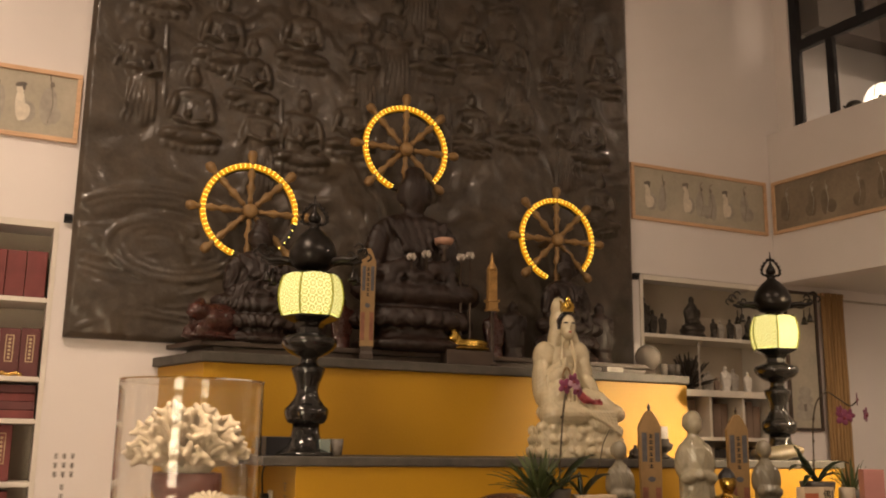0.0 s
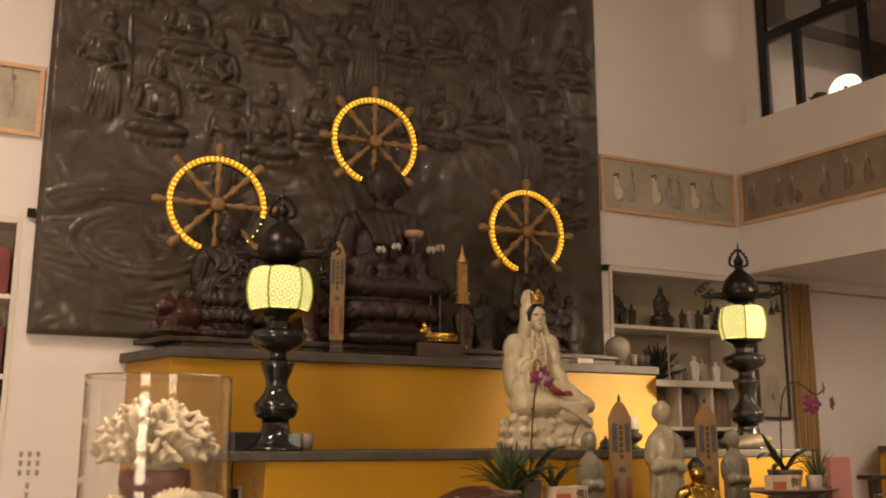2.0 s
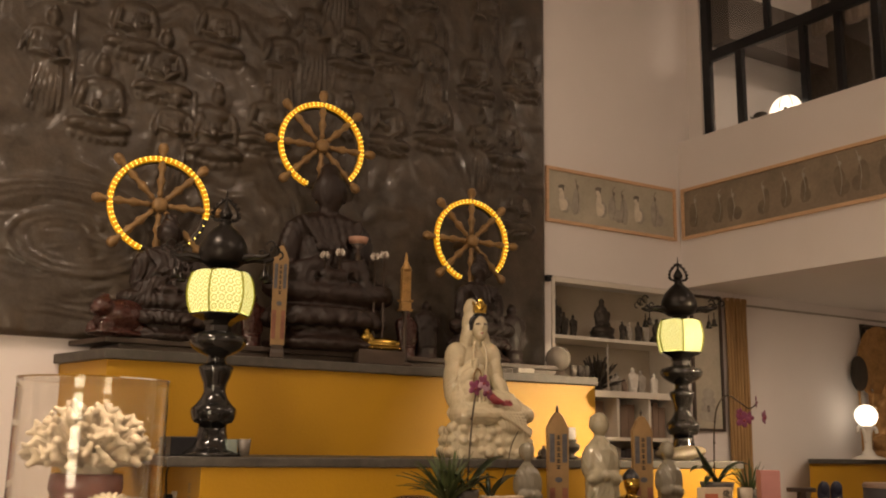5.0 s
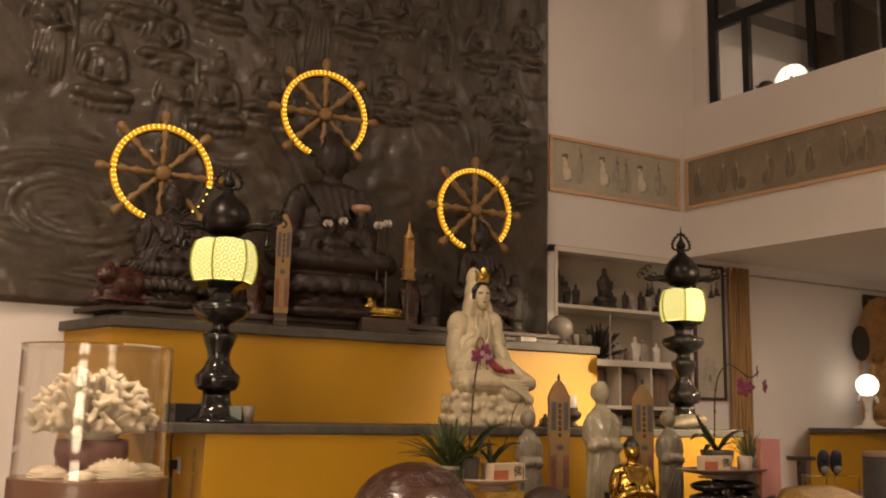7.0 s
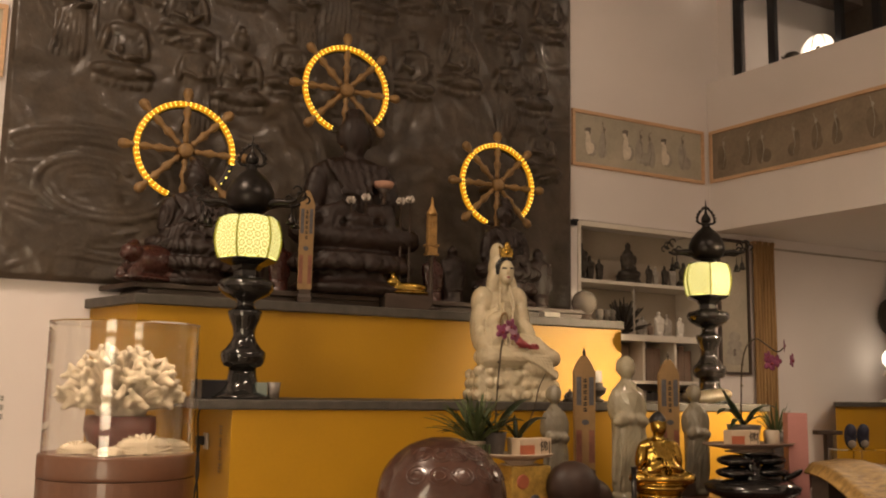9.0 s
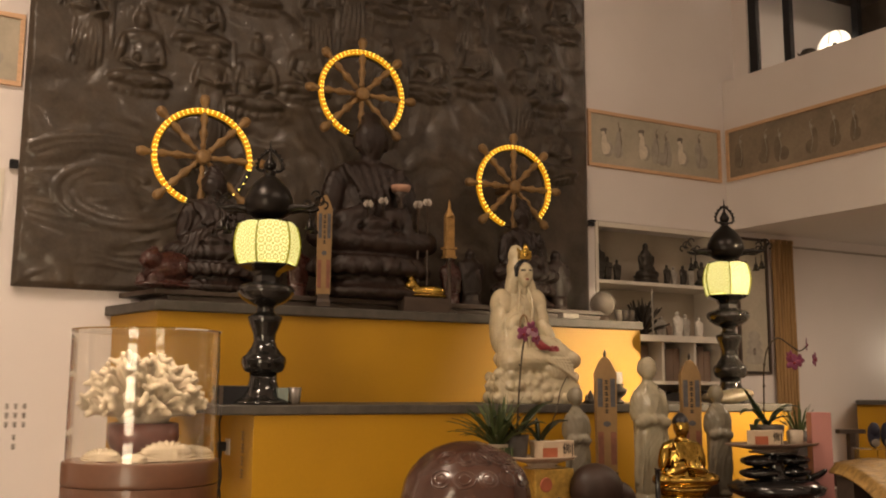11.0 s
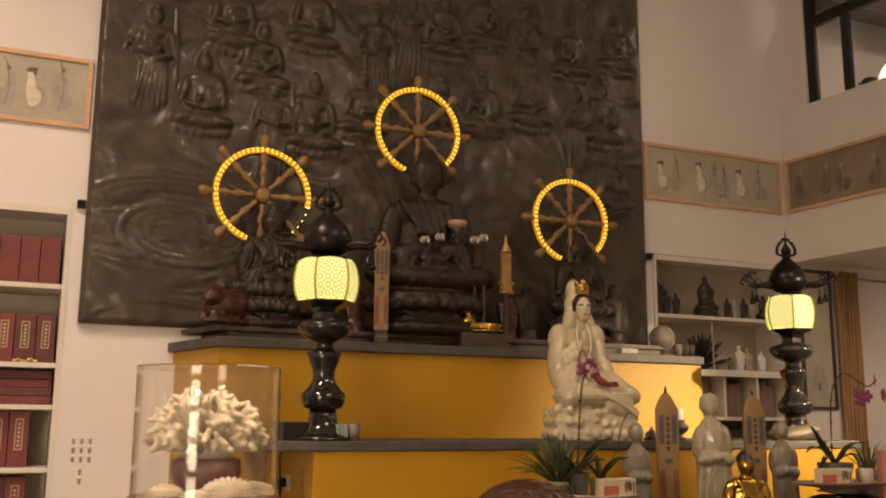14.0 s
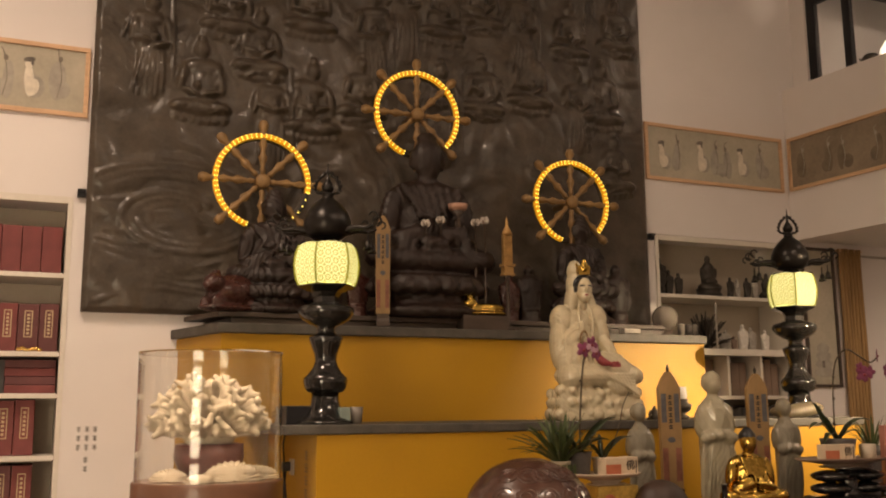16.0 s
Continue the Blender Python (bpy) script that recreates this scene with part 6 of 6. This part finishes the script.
for x, y, h, w, q, label in ((2.975, 4.30, 0.62, 0.72, M_JADEGREY, "small translucent grey-green jade standing statue"),
                             (3.465, 4.30, 0.79, 0.86, M_JADE, "tall pale green jade standing statue with smooth head"),
                             (4.02, 4.36, 0.64, 0.78, M_JADEGREY, "grey-green jade standing statue beside a tablet")):
    statue("jade_statue", robed(h, w), q, 0.0075, label, pose(x, y, TOP, 0, 0, -15), 2, 0.0015, 2.0, group="jade statues")

b = bmesh.new()
k = 0.40
bm_lathe(b, [(0.36 * k, 0), (0.38 * k, 0.06 * k), (0.26 * k, 0.12 * k), (0.36 * k, 0.22 * k), (0.34 * k, 0.25 * k)], 28)
bm_ball(b, (0, -0.04 * k, 0.33 * k), (0.42 * k, 0.25 * k, 0.10 * k))
bm_ball(b, (0, 0.02 * k, 0.58 * k), (0.22 * k, 0.16 * k, 0.26 * k))
bm_ball(b, (0, 0.02 * k, 0.76 * k), (0.25 * k, 0.14 * k, 0.10 * k))
for s in (-1, 1):
    bm_ball(b, (s * 0.25 * k, 0, 0.62 * k), (0.075 * k, 0.09 * k, 0.2 * k), (0, s * -10, 0))
    bm_ball(b, (s * 0.17 * k, -0.16 * k, 0.46 * k), (0.16 * k, 0.07 * k, 0.06 * k), (0, s * 20, s * 25))
    bm_ball(b, (s * 0.33 * k, -0.1 * k, 0.34 * k), (0.13 * k, 0.15 * k, 0.09 * k))
bm_ball(b, (0, 0, 0.87 * k), (0.07 * k, 0.07 * k, 0.08 * k))
bm_ball(b, (0, -0.01 * k, 1.0 * k), (0.105 * k, 0.115 * k, 0.14 * k))
bm_ball(b, (0, 0.015 * k, 1.07 * k), (0.112 * k, 0.115 * k, 0.10 * k))
bm_ball(b, (0, 0.01 * k, 1.15 * k), (0.06 * k, 0.06 * k, 0.045 * k))
for i in range(8):
    a = -0.9 + 0.25 * i
    bm_tube(b, arc([(0.2 * k * math.sin(a), -0.10 * k, 0.82 * k), (0.17 * k * math.sin(a) + 0.02 * k, -0.165 * k, 0.6 * k), (0.26 * k * math.sin(a), -0.22 * k, 0.42 * k)]), 0.014 * k, 6)
statue("gilt_statue", b, M_GOLD, 0.0065, "small polished gilt seated statue with black hair", pose(3.415, 3.98, TOP + 0.012, 0, 0, -14), 2,
       slots=(M_HAIR,), pick=lambda x, y, z: 1 if z > 1.045 * k - 0.25 * min(0, y + 0.05 * k) * 0 and (z > 1.07 * k or y > -0.04 * k) else 0)

tablet(pose(3.262, 4.42, 0.998, 0, 0, -20) @ Matrix.Diagonal((0.78, 1, 1, 1)), 0.98, "tall gilt and cream memorial tablet with printed columns", M_CREAMPAPER)
tablet(pose(3.885, 4.43, 0.995, 0, 0, -20) @ Matrix.Diagonal((0.78, 1, 1, 1)), 0.98, "gilt and brown memorial tablet with printed columns", M_CREAMPAPER)
for x in (3.262, 3.885):
    t = thing("tablet_riser", pose(x, 4.42, TOP, 0, 0, -20), "low dark wooden riser under a memorial tablet", "stand", "tablet risers")
    part("block", box(-0.11, 0.11, -0.10, 0.10, 0, 0.074, 0.006), M_DARKWOOD, t)

# right group: black censer, plate, orchid, cards, pink carton
M_BLACKCERAMIC = mat("black_glazed_ceramic", (0.012, 0.011, 0.011), 0.18, var=0.2, scale=8, bump=0.08, bscale=30, coat=0.5)
t = thing("incense_burner", pose(4.08, 3.98, TOP), "squat black glazed incense burner with looped handles", "incense burner")
part("body", lathe([(0.12, 0), (0.17, 0.015), (0.25, 0.05), (0.262, 0.085), (0.21, 0.115), (0.16, 0.125)], 40), M_BLACKCERAMIC, t, smooth=True)
for zc, rx in ((0.160, 0.112), (0.224, 0.100)):
    for s in (-1, 1):
        part("lobe", bm_ball(bmesh.new(), (s * 0.125, 0, zc), (rx, 0.10, 0.033), u=24, v=10), M_BLACKCERAMIC, t, smooth=True)
part("collar", lathe([(0.10, 0.125), (0.05, 0.15), (0.05, 0.25), (0.13, 0.268)], 32), M_BLACKCERAMIC, t, smooth=True)
part("handle", bm_tube(bmesh.new(), arc([(0.18, -0.06, 0.12), (0.28, -0.08, 0.16), (0.33, -0.08, 0.225)]), [0.018] * 12 + [0.016], 10), M_BLACKCERAMIC, t, smooth=True)
plate(pose(4.08, 3.99, TOP + 0.288), 0.325, 0.15, "wide brown glazed plate carrying an orchid on the burner", 0.02, M_BROWNBOX)
p1 = TOP + 0.288 + 0.014
t = pot(pose(4.07, 4.02, p1), 0.095, 0.115, M_POTGREY, "dark pot with broad orchid leaves and purple blooms", "potted orchid")
for tip, w, dr in (((-0.24, -0.04, 0.17), 0.028, 0.06), ((-0.20, -0.05, 0.31), 0.020, -0.01), ((0.22, -0.03, 0.21), 0.028, 0.05), ((-0.13, 0.05, 0.33), 0.016, 0.0), ((0.10, -0.08, 0.15), 0.024, 0.03),
                   ((-0.16, -0.06, 0.09), 0.022, 0.05), ((0.05, -0.08, 0.20), 0.026, 0.03), ((-0.05, 0.04, 0.24), 0.024, 0.02)):
    b = bmesh.new()
    blade(b, (0, 0, 0.10), tip, w, dr, 10)
    part("leaf", b, M_LEAF, t, smooth=True)
stem = arc([(-0.02, 0, 0.10), (-0.015, 0, 0.26), (-0.005, 0, 0.42), (0.03, 0, 0.54), (0.11, 0, 0.60), (0.20, 0, 0.565), (0.27, -0.01, 0.53), (0.33, -0.01, 0.56)])
part("stem", bm_tube(bmesh.new(), stem, 0.0042, 8), M_STEM, t)
for z, x in ((0.2, -0.018), (0.33, -0.01), (0.45, 0.0)):
    part("stem_node", bm_ball(bmesh.new(), (x, 0, z), (0.008, 0.008, 0.009), u=8, v=6), M_STEM, t)
for i, (c, r) in enumerate((((0.20, -0.02, 0.465), 0.042), ((0.235, -0.03, 0.475), 0.034), ((0.175, -0.02, 0.50), 0.030), ((0.37, -0.02, 0.485), 0.038), ((0.31, -0.02, 0.57), 0.034))):
    bloom(t, c, r, 0.3 * i - 0.5, 60 + i, M_PETAL)
card_box(pose(3.96, 3.94, p1, 0, 0, -6), "cream and orange-red carton lettered in black beside the orchid")
t = thing("incense_cup", pose(4.22, 3.96, p1), "pale cream cylindrical cup on the plate", "cup")
part("cup", lathe([(0.036, 0), (0.04, 0.004), (0.042, 0.085), (0.037, 0.085), (0.034, 0.01), (0.001, 0.01)], 24), M_POTCREAM, t, smooth=True)
M_PINK = mat("pink_card", (0.44, 0.20, 0.18), 0.6, var=0.06, scale=8, bump=0.03)
t = thing("pink_carton", pose(4.375, 3.93, TOP, 0, 0, -30), "tall slim pink carton with small dark marks", "box")
part("carton", box(-0.055, 0.055, -0.045, 0.045, 0, 0.485, 0.003), M_PINK, t)
for z in (0.30, 0.12):
    part("printed_mark", lathe([(0, 0), (0.018, 0), (0.018, 0.001), (0, 0.001)], 14, pose(0.0555, 0.0, z, 0, 90, 0)), M_BLUEGREY, t)
t = pot(pose(4.62, 4.30, TOP), 0.075, 0.36, M_POTGREY, "tall dark pot with a tuft of green grass", "potted plant")
for k in range(34):
    a = rnd.uniform(0, 6.283)
    L, e = rnd.uniform(0.10, 0.19), rnd.uniform(0.5, 1.45)
    b = bmesh.new()
    base = Vector((0.015 * math.cos(a), 0.015 * math.sin(a), 0.33))
    blade(b, base, base + Vector((L * math.cos(a) * math.cos(e), L * math.sin(a) * math.cos(e), L * math.sin(e) + 0.03)), rnd.uniform(0.003, 0.006), 0.02, 6)
    part("leaf", b, M_GRASS, t)
# gilt brocade lectern cover
t = thing("brocade_cover", pose(4.42, 3.55, TOP), "curved gold brocade cover over a low lectern", "lectern cover")
b = bmesh.new()
n = 22
top = []
for i in range(n + 1):
    u = i / n
    row = []
    for k in range(9):
        v = k / 8
        z = 0.015 + 0.225 * math.sin(v * 1.5) - 0.30 * max(0, u - 0.72) ** 1.2 * (1 - 0.4 * v) - 0.5 * max(0, 0.10 - u)
        row.append(b.verts.new((-0.26 + 0.60 * u + 0.05 * (1 - v), -0.22 + 0.36 * v, max(0.012, z + 0.006 * math.sin(8 * u + 4 * v)))))
    top.append(row)
for p, q in zip(top, top[1:]):
    for j in range(8):
        b.faces.new((p[j], q[j], q[j + 1], p[j + 1]))
ext = bmesh.ops.extrude_face_region(b, geom=b.faces[:])
for g in ext["geom"]:
    if isinstance(g, bmesh.types.BMVert):
        g.co.z -= 0.010
part("cloth", b, mat("gold_brocade", (0.30, 0.18, 0.05), 0.4, metal=0.35, var=0.5, scale=14, bump=0.35, bscale=60, stretch=(1, 5, 1)), t, smooth=True)
part("lectern", box(-0.22, 0.14, 0.02, 0.13, 0, 0.16, 0.006), M_DARKWOOD, t)

# thin black incense holder posts
t = thing("incense_holder", pose(3.02, 3.70, TOP), "thin black upright incense holder", "incense holder")
part("post", lathe([(0.045, 0), (0.045, 0.012), (0.013, 0.018), (0.013, 0.23), (0.016, 0.235)], 16), M_BLACKCERAMIC, t, smooth=True)

# ---- side bay ----
t = thing("side_altar", pose(0, 0, 0), "yellow painted side altar with a dark slab in the bay", "altar")
part("body", bm_prism(bmesh.new(), ((7.32, 6.10), (9.2, 6.10), (9.2, BACK - 0.03), (7.66, BACK - 0.03)), 0.002, 1.40), M_YELLOW, t)
part("slab", bm_prism(bmesh.new(), ((7.27, 6.06), (9.24, 6.06), (9.24, BACK - 0.03), (7.63, BACK - 0.03)), 1.402, 1.442, 0.006), M_SLAB, t, "dark stone slab")
M_GLOBE = mat("lit_white_globe", (0.95, 0.9, 0.82), 0.3, var=0.0, bump=0.0, glow=(1.0, 0.86, 0.66), power=2.0)
t = thing("globe_lamp", pose(8.19, 6.12, 1.442), "lit white globe lamp on a white scrolled stand", "lamp")
part("globe", bm_ball(bmesh.new(), (0, 0, 0.415), 0.105, u=28, v=18), M_GLOBE, t, "glowing white glass globe", True)
part("foot", lathe([(0.16, 0), (0.16, 0.012), (0.07, 0.04), (0.036, 0.10), (0.036, 0.25), (0.055, 0.29), (0.07, 0.315)], 24), M_PORCELAIN, t, smooth=True)
for s in (-1, 1):
    part("scroll", bm_tube(bmesh.new(), arc([(s * 0.03, 0, 0.16), (s * 0.045, 0, 0.25), (s * 0.085, 0, 0.30), (s * 0.125, 0, 0.295), (s * 0.14, 0, 0.25)]), 0.017, 8), M_PORCELAIN, t, smooth=True)
# gilt mandorla statue on the side altar
b = bmesh.new()
figure(b, True, 0.75, 1.0)
n = 26
for i in range(n):
    a = math.radians(-40 + 260 * i / (n - 1))
    bm_ball(b, (0.26 * math.cos(a), 0.12, 0.93 + 0.36 * math.sin(a)), (0.05, 0.03, 0.06), (0, -math.degrees(a), 0), 10, 8)
for i in range(n):
    a = math.radians(-40 + 260 * i / (n - 1))
    bm_ball(b, (0.20 * math.cos(a), 0.115, 0.93 + 0.28 * math.sin(a)), (0.028, 0.02, 0.03), u=8, v=6)
bm_ball(b, (0, 0.13, 0.92), (0.21, 0.03, 0.30), u=24, v=14)
bm_box(b, -0.18, 0.18, 0.02, 0.16, 0.0, 0.65)
M_BRASS = mat("aged_gilt_wood", (0.34, 0.19, 0.07), 0.4, metal=0.4, var=0.3, scale=14, bump=0.3, bscale=50)
statue("mandorla_statue", b, M_BRASS, 0.014, "gilt seated figure before a carved flame halo on the side altar", pose(8.68, 6.22, 1.442, 0, 0, -10) @ Matrix.Diagonal((1, 0.5, 1, 1)), 2)
t = thing("dark_disc_mirror", pose(8.38, 6.32, 1.442), "dark round disc on a slim stand by the halo", "disc")
part("disc", lathe([(0, 0), (0.15, 0), (0.155, 0.012), (0.15, 0.024), (0, 0.024)], 36, pose(0, 0, 0.84, 90, 0, 0) @ Matrix.Diagonal((0.8, 1.15, 1, 1))), M_BRONZE, t, smooth=False)
part("rod", lathe([(0.06, 0), (0.06, 0.015), (0.012, 0.03), (0.012, 0.70)], 16), M_BRASS, t)
t = thing("framed_picture", pose(8.75, BACK - 0.001, 2.2), "dark framed picture hanging on the bay wall", "picture")
part("frame", box(-0.2, 0.8, -0.03, 0, 0.0, 0.6, 0.006), M_BRONZE, t)
part("picture", box(-0.15, 0.75, -0.034, -0.031, 0.05, 0.55), M_BROWNBOX, t)
# small display table in the bay
table(5.45, 6.15, 4.25, 4.95, 1.02, "small dark side table at the edge of the bay")
t = thing("acrylic_stand", pose(5.70, 4.58, 1.02), "clear acrylic riser on the side table", "display stand")
part("top", box(-0.17, 0.17, -0.10, 0.10, 0.115, 0.123), M_ACRYL, t)
for x in (-0.17, 0.162):
    part("side", box(x, x + 0.008, -0.10, 0.10, 0.0, 0.1145), M_ACRYL, t)
M_NAVY = mat("navy_cloth", (0.02, 0.022, 0.045), 0.7, var=0.3, scale=12, bump=0.2, bscale=80)
for x in (5.63, 5.76):
    t = thing("slipper", pose(x, 4.58, 1.1435, 0, 0, -20), "small navy cloth slipper with a pale sole standing upright", "slipper", "slippers")
    b = bmesh.new()
    bm_ball(b, (0, 0, 0.085), (0.045, 0.028, 0.085), u=18, v=12)
    bm_ball(b, (0, -0.012, 0.12), (0.038, 0.03, 0.05), u=16, v=10)
    part("upper", b, M_NAVY, t, smooth=True)
    part("sole", bm_ball(bmesh.new(), (0, -0.02, 0.035), (0.030, 0.018, 0.028), u=16, v=10), M_INKDIM, t, smooth=True)
t = thing("wooden_trestle", pose(5.74, 4.86, 1.02, 0, 0, -20), "small dark wooden T-shaped stand", "stand")
part("bar", box(-0.10, 0.10, -0.03, 0.03, 0.205, 0.235, 0.003), M_DARKWOOD, t)
part("post", box(-0.022, 0.022, -0.025, 0.025, 0.015, 0.2045), M_DARKWOOD, t)
part("foot", box(-0.07, 0.07, -0.04, 0.04, 0, 0.0145, 0.002), M_DARKWOOD, t)
t = thing("standing_drum", pose(5.42, 3.86, 0), "dark cylindrical standing drum on the floor", "drum")
part("shell", lathe([(0.19, 0), (0.20, 0.05), (0.21, 0.7), (0.195, 1.30)], 40), M_BOOKDARK, t, smooth=True)
part("skin", lathe([(0.197, 1.301), (0.2, 1.315), (0.19, 1.33), (0.0, 1.33)], 40, cap=False), M_BROWNBOX, t, smooth=True)

# ---- lit lamp tower behind the visitor, mirrored in the case ----
M_TOWER = mat("lit_lamp_tiers", (0.9, 0.8, 0.6), 0.5, var=0.0, bump=0.0, glow=(1.0, 0.80, 0.55), power=8.0)
for x, y, r in ((-1.60, 0.70, 0.56),):
    t = thing("lamp_tower", pose(x, y, 0), "tall tiered tower of small lit votive lamps", "lamp tower")
    part("base", lathe([(r * 1.6, 0), (r * 1.6, 0.1), (r * 1.1, 0.3)], 24), M_DARKWOOD, t)
    for k in range(9):
        part("lit_tier", lathe([(r, 0.32 + 0.27 * k), (r * 1.02, 0.34 + 0.27 * k), (r * 0.96, 0.53 + 0.27 * k)], 20), M_TOWER, t, "glowing tier of small lamps")
        part("tray", lathe([(r * 1.12, 0.535 + 0.27 * k), (r * 1.12, 0.55 + 0.27 * k), (r * 0.9, 0.585 + 0.27 * k)], 20), M_DARKWOOD, t)
